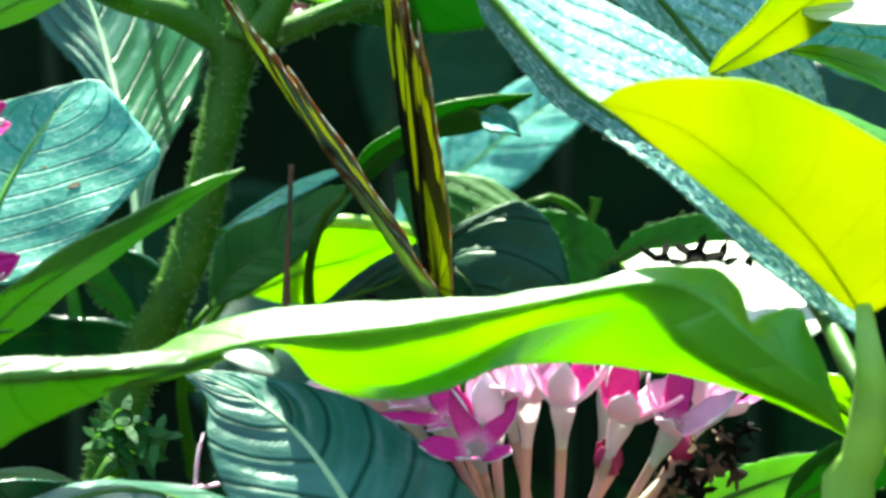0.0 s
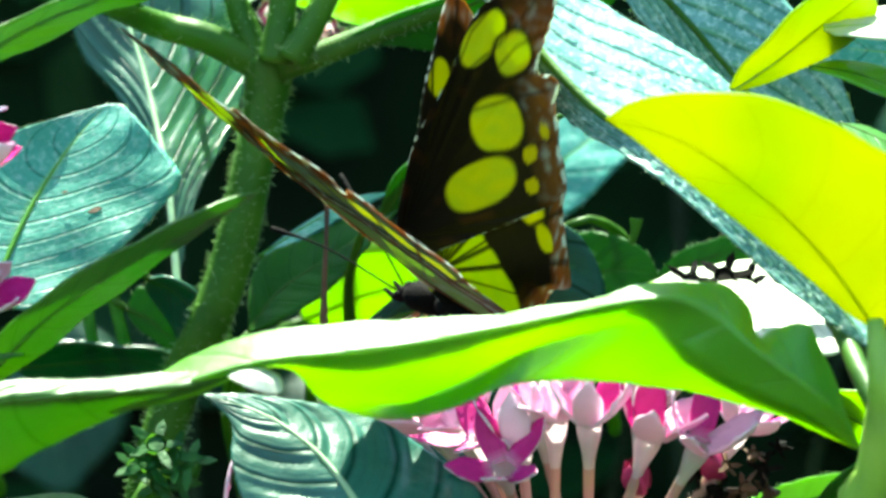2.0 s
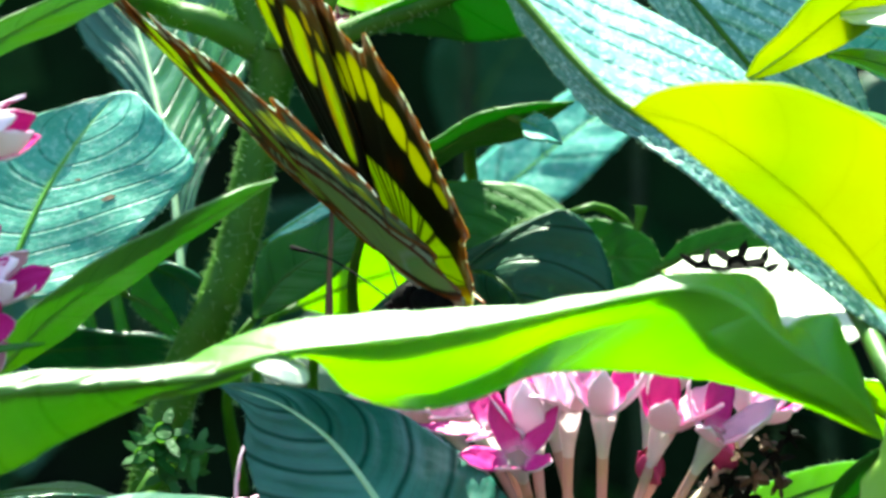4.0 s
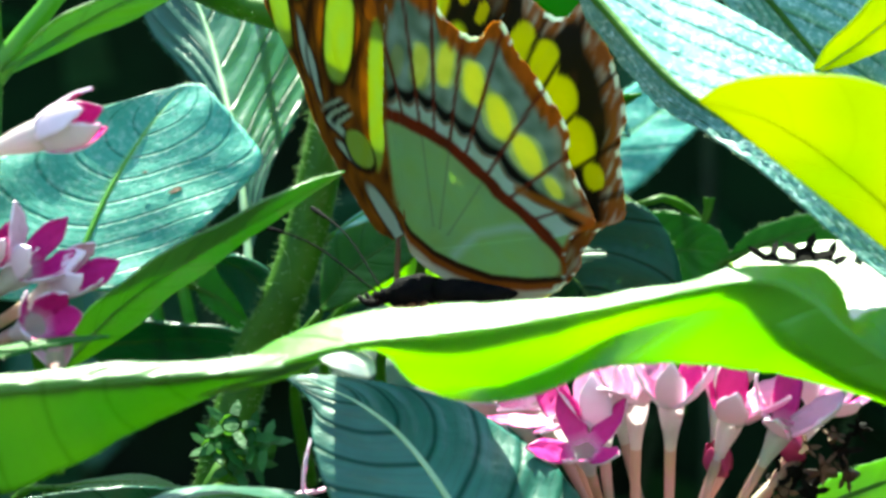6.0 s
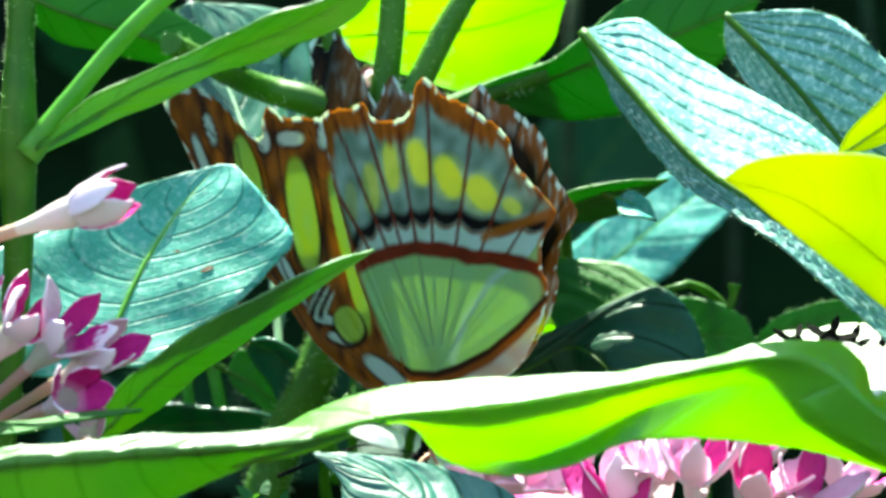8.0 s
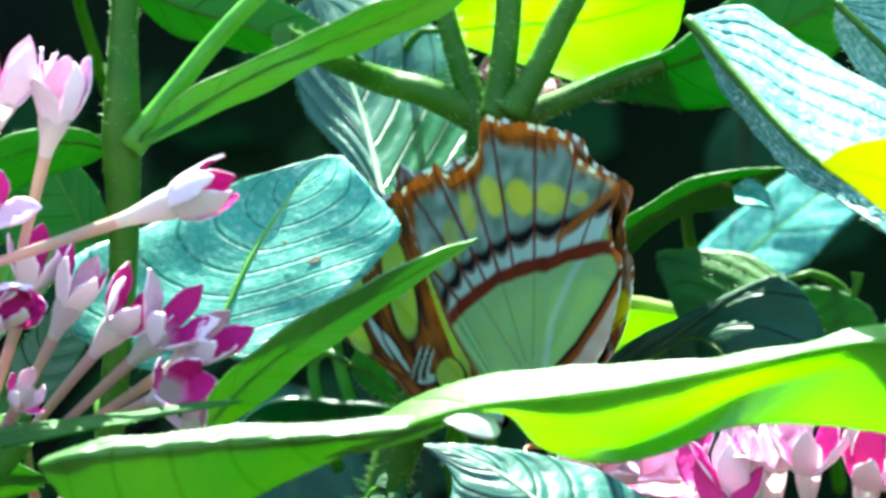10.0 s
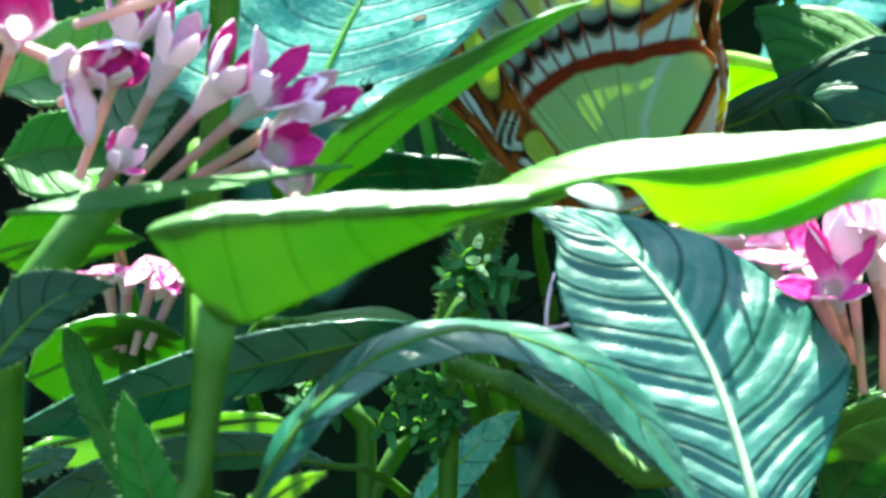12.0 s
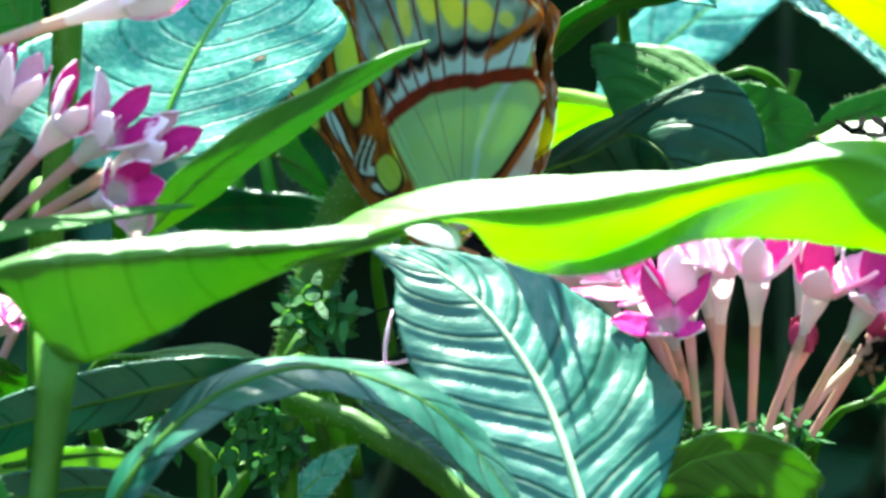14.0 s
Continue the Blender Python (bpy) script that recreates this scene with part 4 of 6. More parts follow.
def middle_leaves():
    specs = (
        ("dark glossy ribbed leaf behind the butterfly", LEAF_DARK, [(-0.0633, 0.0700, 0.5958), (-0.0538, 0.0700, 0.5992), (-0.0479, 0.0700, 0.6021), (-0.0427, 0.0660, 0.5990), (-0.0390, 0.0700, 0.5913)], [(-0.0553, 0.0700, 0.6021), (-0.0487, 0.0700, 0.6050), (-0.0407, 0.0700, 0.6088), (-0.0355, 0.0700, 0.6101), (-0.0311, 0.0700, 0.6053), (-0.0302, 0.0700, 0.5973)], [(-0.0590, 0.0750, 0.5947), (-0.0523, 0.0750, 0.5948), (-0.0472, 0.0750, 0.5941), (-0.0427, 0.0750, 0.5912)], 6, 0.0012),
        ("mid-green leaf with an upturned rim", LEAF_GREEN, [(-0.0356, 0.0820, 0.6099), (-0.0415, 0.0820, 0.6088), (-0.0467, 0.0820, 0.6063), (-0.0503, 0.0820, 0.6044)], [(-0.0416, 0.0850, 0.6134), (-0.0505, 0.0850, 0.6142), (-0.0535, 0.0850, 0.6129)], [(-0.0400, 0.0800, 0.6075), (-0.0451, 0.0800, 0.6053)], 6, 0.0004),
        ("rounded mid-green leaf with a smooth rim", LEAF_GREEN, [(-0.0372, 0.0900, 0.6021), (-0.0318, 0.0900, 0.6037), (-0.0272, 0.0900, 0.6037), (-0.0235, 0.0900, 0.6031)], [(-0.0349, 0.0900, 0.6086), (-0.0295, 0.0900, 0.6086), (-0.0253, 0.0900, 0.6064)], [(-0.0348, 0.0900, 0.5983), (-0.0295, 0.0900, 0.5983), (-0.0253, 0.0900, 0.6006)], 6, 0.0004),
        ("small green leaf behind the sunlit one", LEAF_GREEN, [(-0.0245, 0.0900, 0.6022), (-0.0188, 0.0900, 0.6048), (-0.0135, 0.0900, 0.6064), (-0.0081, 0.0900, 0.6076)], [(-0.0211, 0.0900, 0.6060), (-0.0165, 0.0900, 0.6079), (-0.0120, 0.0900, 0.6087)], [(-0.0203, 0.0900, 0.6014), (-0.0150, 0.0900, 0.6030), (-0.0096, 0.0900, 0.6045)], 6, 0.0004),
        ("long curled leaf with hairy edges", LEAF_GREEN, [(-0.0596, 0.0600, 0.6106), (-0.0551, 0.0600, 0.6158), (-0.0491, 0.0600, 0.6198), (-0.0423, 0.0600, 0.6227), (-0.0345, 0.0600, 0.6243)], [(-0.0567, 0.0560, 0.6161), (-0.0503, 0.0560, 0.6209), (-0.0428, 0.0560, 0.6236)], [(-0.0563, 0.0660, 0.6129), (-0.0495, 0.0660, 0.6177), (-0.0428, 0.0660, 0.6195), (-0.0390, 0.0660, 0.6218)], 7, 0.0003),
        ("curled tip of a pale leaf", LEAF_TEAL, [(-0.0415, 0.0580, 0.6217), (-0.0392, 0.0580, 0.6208), (-0.0376, 0.0580, 0.6197), (-0.0360, 0.0580, 0.6187)], [(-0.0392, 0.0580, 0.6227), (-0.0369, 0.0580, 0.6211)], [(-0.0405, 0.0540, 0.6196), (-0.0379, 0.0540, 0.6192)], 4, 0.0002),
        ("broad soft blue-green leaf deep in the shrub", LEAF_TEAL, [(-0.0565, 0.1600, 0.6053), (-0.0485, 0.1600, 0.6127), (-0.0396, 0.1600, 0.6201), (-0.0307, 0.1600, 0.6266), (-0.0250, 0.1600, 0.6323)], [(-0.0534, 0.1630, 0.6151), (-0.0453, 0.1630, 0.6225), (-0.0372, 0.1630, 0.6282)], [(-0.0475, 0.1560, 0.6086), (-0.0394, 0.1560, 0.6119), (-0.0314, 0.1560, 0.6192), (-0.0258, 0.1560, 0.6258)], 5, 0.0003),
        ("dark green leaf with a lit edge", LEAF_GREEN, [(-0.0778, 0.0750, 0.5957), (-0.0734, 0.0750, 0.6014), (-0.0666, 0.0750, 0.6060), (-0.0576, 0.0750, 0.6123)], [(-0.0770, 0.0780, 0.6044), (-0.0706, 0.0780, 0.6083), (-0.0638, 0.0780, 0.6117)], [(-0.0740, 0.0720, 0.5969), (-0.0680, 0.0720, 0.6007), (-0.0620, 0.0720, 0.6068)], 7, 0.0004),
        ("narrow pale leaf above the dark one", LEAF_TEAL, [(-0.0767, 0.0800, 0.6059), (-0.0707, 0.0800, 0.6098), (-0.0654, 0.0800, 0.6125), (-0.0594, 0.0800, 0.6143)], [(-0.0730, 0.0820, 0.6090), (-0.0670, 0.0820, 0.6125), (-0.0632, 0.0820, 0.6140)], [(-0.0721, 0.0780, 0.6075), (-0.0660, 0.0780, 0.6109), (-0.0615, 0.0780, 0.6132)], 5, 0.0002),
        ("small dark leaf folded along its rib", LEAF_FOREST, [(-0.0912, 0.0750, 0.6031), (-0.0878, 0.0750, 0.6013), (-0.0851, 0.0750, 0.5979), (-0.0861, 0.0750, 0.5934)], [(-0.0883, 0.0700, 0.6032), (-0.0841, 0.0700, 0.6006), (-0.0831, 0.0700, 0.5969)], [(-0.0919, 0.0800, 0.6013), (-0.0889, 0.0800, 0.5975), (-0.0873, 0.0800, 0.5945)], 5, 0.0003),
        ("green leaf beside the hairy stem", LEAF_GREEN, [(-0.0953, 0.0850, 0.5990), (-0.0922, 0.0850, 0.5975), (-0.0895, 0.0850, 0.5952), (-0.0867, 0.0850, 0.5931)], [(-0.0934, 0.0850, 0.6020), (-0.0903, 0.0850, 0.5998), (-0.0876, 0.0850, 0.5960)], [(-0.0941, 0.0850, 0.5967), (-0.0911, 0.0850, 0.5944), (-0.0888, 0.0850, 0.5929)], 5, 0.0003),
        ("bright green leaf glowing deep in the shrub", LEAF_BRIGHT, [(-0.0758, 0.1400, 0.5972), (-0.0679, 0.1400, 0.6005), (-0.0599, 0.1400, 0.6029), (-0.0519, 0.1400, 0.6070)], [(-0.0764, 0.1350, 0.6044), (-0.0677, 0.1350, 0.6065), (-0.0581, 0.1350, 0.6077)], [(-0.0683, 0.1500, 0.5956), (-0.0602, 0.1500, 0.5972), (-0.0538, 0.1500, 0.6021)], 6, 0.0003),
        ("pale blue-green leaf in the shade", LEAF_FOREST, [(-0.1134, 0.1100, 0.5909), (-0.1040, 0.1100, 0.5918), (-0.0962, 0.1100, 0.5918), (-0.0852, 0.1100, 0.5895)], [(-0.1079, 0.1000, 0.5942), (-0.1002, 0.1000, 0.5942), (-0.0909, 0.1000, 0.5931)], [(-0.1095, 0.1200, 0.5877), (-0.1000, 0.1200, 0.5877), (-0.0905, 0.1200, 0.5878)], 6, 0.0002),
        ("bright yellow-green leaf above the fork", LEAF_BRIGHT, [(-0.0826, 0.0900, 0.6444), (-0.0741, 0.0900, 0.6451), (-0.0626, 0.0900, 0.6457), (-0.0495, 0.0900, 0.6494)], [(-0.0765, 0.0750, 0.6512), (-0.0651, 0.0750, 0.6534), (-0.0537, 0.0750, 0.6540)], [(-0.0797, 0.1000, 0.6425), (-0.0704, 0.1000, 0.6393), (-0.0603, 0.1000, 0.6376), (-0.0525, 0.1000, 0.6429)], 6, 0.0003),
        ("dark green leaf among leaf stalks", LEAF_GREEN, [(-0.1242, 0.0600, 0.6510), (-0.1144, 0.0600, 0.6464), (-0.1030, 0.0600, 0.6429), (-0.0902, 0.0600, 0.6390)], [(-0.1181, 0.0600, 0.6525), (-0.1068, 0.0600, 0.6493), (-0.0970, 0.0600, 0.6447)], [(-0.1173, 0.0650, 0.6437), (-0.1074, 0.0650, 0.6409), (-0.0976, 0.0650, 0.6389)], 7, 0.0003),
        ("big dark leaf behind the pink flowers", LEAF_GREEN, [(-0.1206, 0.0400, 0.6101), (-0.1254, 0.0400, 0.6175), (-0.1290, 0.0400, 0.6242), (-0.1342, 0.0400, 0.6294)], [(-0.1276, 0.0400, 0.6086), (-0.1351, 0.0400, 0.6139), (-0.1395, 0.0400, 0.6221)], [(-0.1216, 0.0400, 0.6160), (-0.1235, 0.0400, 0.6219), (-0.1283, 0.0400, 0.6271)], 8, 0.0005),
        ("blue-green leaf among the pink flowers", LEAF_FOREST, [(-0.1307, 0.0300, 0.5939), (-0.1292, 0.0300, 0.5983), (-0.1270, 0.0300, 0.6026), (-0.1225, 0.0300, 0.6070)], [(-0.1337, 0.0300, 0.5983), (-0.1307, 0.0300, 0.6034), (-0.1262, 0.0300, 0.6070)], [(-0.1270, 0.0300, 0.5946), (-0.1248, 0.0300, 0.5990), (-0.1225, 0.0300, 0.6033)], 6, 0.0003),
    )
    for k, (label, mat, rib, lo, hi, v, q) in enumerate(specs):
        ob = leaf(None, rib, lo, hi, mat, v, q, 0.00008, 60, 0.0004, "", 44, 10, 50 + k)
        petiole(ob, rib)
        tagged(ob, label, "leaf", "leaves behind the butterfly")


def lower_leaves():
    specs = (
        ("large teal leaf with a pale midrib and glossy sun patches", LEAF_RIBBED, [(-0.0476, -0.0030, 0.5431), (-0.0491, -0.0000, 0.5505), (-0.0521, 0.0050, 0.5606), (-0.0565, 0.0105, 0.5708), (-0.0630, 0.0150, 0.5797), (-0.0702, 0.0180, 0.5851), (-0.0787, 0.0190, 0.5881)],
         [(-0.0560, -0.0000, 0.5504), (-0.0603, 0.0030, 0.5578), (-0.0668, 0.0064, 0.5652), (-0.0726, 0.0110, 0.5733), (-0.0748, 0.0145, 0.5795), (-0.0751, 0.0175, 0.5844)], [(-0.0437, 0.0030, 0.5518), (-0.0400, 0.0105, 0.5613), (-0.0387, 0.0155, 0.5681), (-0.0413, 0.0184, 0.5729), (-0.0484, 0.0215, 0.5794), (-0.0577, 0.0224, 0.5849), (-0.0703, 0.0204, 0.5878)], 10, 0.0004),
        ("long arching leaf with a glossy back", LEAF_FOREST, [(-0.1097, -0.0180, 0.5512), (-0.1045, -0.0200, 0.5602), (-0.0978, -0.0200, 0.5678), (-0.0892, -0.0180, 0.5726), (-0.0804, -0.0160, 0.5735), (-0.0702, -0.0140, 0.5700), (-0.0627, -0.0130, 0.5632), (-0.0543, -0.0180, 0.5513)],
         [(-0.1070, -0.0140, 0.5599), (-0.1004, -0.0120, 0.5682), (-0.0910, -0.0100, 0.5740), (-0.0801, -0.0090, 0.5748), (-0.0697, -0.0100, 0.5719), (-0.0614, -0.0110, 0.5652)], [(-0.1063, -0.0220, 0.5549), (-0.1009, -0.0240, 0.5611), (-0.0942, -0.0240, 0.5673), (-0.0875, -0.0220, 0.5701), (-0.0802, -0.0200, 0.5709), (-0.0714, -0.0180, 0.5681), (-0.0632, -0.0170, 0.5607)], 8, 0.0003),
        ("long blue-green leaf reaching out low", LEAF_FOREST, [(-0.0909, 0.0400, 0.5727), (-0.1017, 0.0300, 0.5707), (-0.1131, 0.0300, 0.5680), (-0.1245, 0.0300, 0.5650), (-0.1359, 0.0300, 0.5620), (-0.1459, 0.0300, 0.5590)], [(-0.0988, 0.0280, 0.5738), (-0.1102, 0.0280, 0.5727), (-0.1215, 0.0280, 0.5697), (-0.1329, 0.0280, 0.5657)], [(-0.0976, 0.0330, 0.5697), (-0.1090, 0.0330, 0.5658), (-0.1204, 0.0330, 0.5628), (-0.1333, 0.0330, 0.5591)], 10, 0.0004),
        ("narrow green leaf with a serrated rim", LEAF_GREEN, [(-0.1096, 0.0350, 0.5735), (-0.1035, 0.0350, 0.5741), (-0.0978, 0.0350, 0.5741), (-0.0917, 0.0350, 0.5729)], [(-0.1044, 0.0370, 0.5745), (-0.0979, 0.0370, 0.5750)], [(-0.1034, 0.0330, 0.5733), (-0.0970, 0.0330, 0.5730)], 6, 0.0003),
        ("blue-green leaf close to the seed heads", LEAF_FOREST, [(-0.1030, 0.0300, 0.5553), (-0.1130, 0.0300, 0.5570), (-0.1230, 0.0300, 0.5558), (-0.1344, 0.0300, 0.5528), (-0.1458, 0.0300, 0.5476)], [(-0.1114, 0.0280, 0.5592), (-0.1228, 0.0280, 0.5591), (-0.1342, 0.0280, 0.5557)], [(-0.1103, 0.0330, 0.5551), (-0.1218, 0.0330, 0.5539), (-0.1332, 0.0330, 0.5498)], 9, 0.0003),
        ("pale green leaf pointing upward", LEAF_TEAL, [(-0.0984, 0.0750, 0.5438), (-0.0947, 0.0750, 0.5498), (-0.0896, 0.0750, 0.5558), (-0.0836, 0.0750, 0.5609)], [(-0.0977, 0.0750, 0.5490), (-0.0933, 0.0750, 0.5550), (-0.0882, 0.0750, 0.5595)], [(-0.0940, 0.0750, 0.5468), (-0.0888, 0.0750, 0.5521), (-0.0848, 0.0750, 0.5581)], 6, 0.0002),
        ("blue-green leaf under the large leaf", LEAF_FOREST, [(-0.0815, 0.0400, 0.5681), (-0.0736, 0.0400, 0.5625), (-0.0649, 0.0400, 0.5562), (-0.0554, 0.0400, 0.5462)], [(-0.0745, 0.0450, 0.5666), (-0.0651, 0.0450, 0.5610), (-0.0563, 0.0450, 0.5532)], [(-0.0752, 0.0350, 0.5626), (-0.0676, 0.0350, 0.5566), (-0.0592, 0.0350, 0.5487)], 8, 0.0004),
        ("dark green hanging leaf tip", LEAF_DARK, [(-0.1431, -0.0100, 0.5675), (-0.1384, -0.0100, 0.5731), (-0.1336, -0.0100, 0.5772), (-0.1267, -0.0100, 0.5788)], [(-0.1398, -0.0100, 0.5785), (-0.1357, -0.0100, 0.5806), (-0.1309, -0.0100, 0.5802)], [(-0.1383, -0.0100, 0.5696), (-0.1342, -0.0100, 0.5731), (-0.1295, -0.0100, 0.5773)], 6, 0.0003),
        ("bright green leaf beside drooping flowers", LEAF_OLIVE, [(-0.1452, 0.0500, 0.5655), (-0.1379, 0.0500, 0.5685), (-0.1306, 0.0500, 0.5700), (-0.1226, 0.0500, 0.5687)], [(-0.1415, 0.0420, 0.5716), (-0.1343, 0.0420, 0.5738), (-0.1271, 0.0420, 0.5728)], [(-0.1413, 0.0560, 0.5624), (-0.1340, 0.0560, 0.5640), (-0.1275, 0.0560, 0.5655)], 6, 0.0003),
        ("upright narrow pointed green leaf", LEAF_GREEN, [(-0.1221, 0.0000, 0.5453), (-0.1235, 0.0000, 0.5529), (-0.1253, 0.0000, 0.5591), (-0.1269, 0.0000, 0.5657)], [(-0.1259, 0.0000, 0.5494), (-0.1275, 0.0000, 0.5563), (-0.1278, 0.0000, 0.5618)], [(-0.1193, 0.0000, 0.5495), (-0.1211, 0.0000, 0.5564), (-0.1243, 0.0000, 0.5619)], 6, 0.0002),
        ("dark green upright narrow blade", LEAF_GREEN, [(-0.1250, 0.0100, 0.5447), (-0.1283, 0.0100, 0.5559), (-0.1319, 0.0100, 0.5642), (-0.1355, 0.0100, 0.5732)], [(-0.1282, 0.0100, 0.5517), (-0.1322, 0.0100, 0.5600), (-0.1353, 0.0100, 0.5684)], [(-0.1263, 0.0120, 0.5537), (-0.1292, 0.0120, 0.5621), (-0.1332, 0.0120, 0.5711)], 6, 0.0002),
        ("bright narrow leaf in the gap", LEAF_BRIGHT, [(-0.1285, 0.0600, 0.5584), (-0.1204, 0.0600, 0.5596), (-0.1145, 0.0600, 0.5599), (-0.1095, 0.0600, 0.5587)], [(-0.1226, 0.0600, 0.5607), (-0.1153, 0.0600, 0.5607)], [(-0.1219, 0.0600, 0.5574), (-0.1145, 0.0600, 0.5581)], 5, 0.0002),
        ("bright green leaf behind the seed heads", LEAF_BRIGHT, [(-0.1211, 0.0700, 0.5459), (-0.1159, 0.0700, 0.5490), (-0.1130, 0.0700, 0.5509), (-0.1086, 0.0700, 0.5529)], [(-0.1181, 0.0700, 0.5497), (-0.1130, 0.0700, 0.5523)], [(-0.1159, 0.0700, 0.5468), (-0.1115, 0.0700, 0.5501)], 5, 0.0002),
        ("bright leaf under the blue-green leaves", LEAF_BRIGHT, [(-0.1490, 0.0600, 0.5548), (-0.1388, 0.0600, 0.5576), (-0.1314, 0.0600, 0.5595), (-0.1212, 0.0600, 0.5618)], [(-0.1424, 0.0600, 0.5579), (-0.1329, 0.0600, 0.5617)], [(-0.1387, 0.0600, 0.5535), (-0.1270, 0.0600, 0.5559)], 5, 0.0002),
        ("small green leaf low in the shrub", LEAF_GREEN, [(-0.1435, 0.0500, 0.5466), (-0.1348, 0.0500, 0.5497), (-0.1261, 0.0500, 0.5512), (-0.1188, 0.0500, 0.5506)], [(-0.1377, 0.0500, 0.5503), (-0.1290, 0.0500, 0.5526)], [(-0.1347, 0.0500, 0.5460), (-0.1246, 0.0500, 0.5476)], 5, 0.0002),
        ("folded pale leaf low in the shade", LEAF_FOREST, [(-0.1444, 0.0300, 0.5540), (-0.1401, 0.0300, 0.5555), (-0.1380, 0.0300, 0.5566), (-0.1362, 0.0300, 0.5572)], [(-0.1416, 0.0300, 0.5569), (-0.1387, 0.0300, 0.5574)], [(-0.1415, 0.0300, 0.5534), (-0.1380, 0.0300, 0.5548)], 5, 0.0002),
        ("bright leaf glowing behind the pink blooms", LEAF_OLIVE, [(-0.1463, 0.0300, 0.6025), (-0.1378, 0.0300, 0.6054), (-0.1314, 0.0300, 0.6091), (-0.1251, 0.0300, 0.6141)], [(-0.1421, 0.0300, 0.6089), (-0.1343, 0.0300, 0.6126)], [(-0.1395, 0.0260, 0.6004), (-0.1317, 0.0260, 0.6041)], 6, 0.0003),
        ("mid-green leaf behind the pink blooms", LEAF_GREEN, [(-0.1468, 0.0350, 0.5932), (-0.1410, 0.0350, 0.5947), (-0.1339, 0.0350, 0.5955), (-0.1260, 0.0350, 0.5984)], [(-0.1425, 0.0350, 0.5990), (-0.1346, 0.0350, 0.5998)], [(-0.1419, 0.0300, 0.5890), (-0.1334, 0.0300, 0.5905)], 6, 0.0003),
        ("bright leaf below the pink blooms", LEAF_OLIVE, [(-0.1465, 0.0200, 0.5820), (-0.1408, 0.0200, 0.5835), (-0.1345, 0.0200, 0.5843), (-0.1267, 0.0200, 0.5840)], [(-0.1417, 0.0140, 0.5871), (-0.1346, 0.0140, 0.5875)], [(-0.1421, 0.0260, 0.5798), (-0.1350, 0.0260, 0.5806)], 6, 0.0003),
        ("green leaf under the pink blooms", LEAF_OLIVE, [(-0.0450, 0.0150, 0.5556), (-0.0379, 0.0150, 0.5614), (-0.0302, 0.0150, 0.5628), (-0.0210, 0.0150, 0.5594)], [(-0.0407, 0.0120, 0.5629), (-0.0323, 0.0120, 0.5657), (-0.0252, 0.0120, 0.5637)], [(-0.0394, 0.0180, 0.5570), (-0.0302, 0.0180, 0.5570), (-0.0239, 0.0180, 0.5564)], 6, 0.0004),
        ("green leaf beside withered flower heads", LEAF_GREEN, [(-0.0435, 0.0600, 0.5476), (-0.0385, 0.0600, 0.5549), (-0.0334, 0.0600, 0.5608), (-0.0248, 0.0600, 0.5668)], [(-0.0436, 0.0600, 0.5549), (-0.0378, 0.0600, 0.5622)], [(-0.0377, 0.0600, 0.5491), (-0.0305, 0.0600, 0.5565)], 6, 0.0004),
        ("bright green leaf under withered flower heads", LEAF_BRIGHT, [(-0.0165, 0.0600, 0.5675), (-0.0083, 0.0600, 0.5713), (-0.0002, 0.0600, 0.5743), (0.0088, 0.0600, 0.5774)], [(-0.0106, 0.0600, 0.5735), (-0.0017, 0.0600, 0.5766)], [(-0.0076, 0.0600, 0.5676), (0.0014, 0.0600, 0.5706)], 6, 0.0003),
        ("light green leaf beside the pale stalk", LEAF_BRIGHT, [(0.0136, 0.0200, 0.5784), (0.0078, 0.0200, 0.5823), (0.0021, 0.0200, 0.5855), (-0.0030, 0.0200, 0.5862)], [(0.0090, 0.0120, 0.5864), (0.0026, 0.0120, 0.5885)], [(0.0095, 0.0280, 0.5782), (0.0030, 0.0280, 0.5818)], 6, 0.0003),
        ("green leaf below the pale stalk", LEAF_GREEN, [(-0.0020, 0.0300, 0.5708), (0.0030, 0.0300, 0.5737), (0.0088, 0.0300, 0.5767), (0.0168, 0.0300, 0.5811)], [(0.0008, 0.0240, 0.5761), (0.0079, 0.0240, 0.5804)], [(0.0039, 0.0360, 0.5707), (0.0112, 0.0360, 0.5736)], 6, 0.0003),
    )
    for k, (label, mat, rib, lo, hi, v, q) in enumerate(specs):
        fine = k < 2
        ob = leaf(None, rib, lo, hi, mat, v, q, 0.00012, 100, 0.0008 if fine else 0.0005, "", 110 if fine else 56, 26 if fine else 11, 80 + k)
        petiole(ob, rib)
        tagged(ob, label, "leaf", "leaves below the butterfly")
    # The stalk's sunlit look is painted, through the raised stem colour.
    sh = thing("sunlit_stalk", "thin pale stalk with sunlight put into its colour", "stalk")
    rod("stem", [(-0.0722, 0.1600, 0.6066), (-0.0635, 0.1000, 0.6074), (-0.0559, 0.1000, 0.6070), (-0.0497, 0.1000, 0.6056)], [0.0010, 0.0010, 0.0010, 0.0007], STEM_LIT_TONE, sh)
    sh = thing("shrub_branch", "thick green stem running under the large leaf", "stem")
    s = rooted([(-0.0894, 0.0400, 0.5677), (-0.0827, 0.0350, 0.5661), (-0.0733, 0.0350, 0.5605), (-0.0647, 0.0350, 0.5535), (-0.0560, 0.0350, 0.5451)], True)
    rod("stem", s, [0.0015, 0.0017, 0.0017, 0.0017, 0.0018, 0.002, 0.003, 0.003], STEM, sh, "", 12, 60)
    hairs(s[:5], [0.0015, 0.0017, 0.0017], 260, sh, 0.0006, 44)
    rnd = random.Random(8)
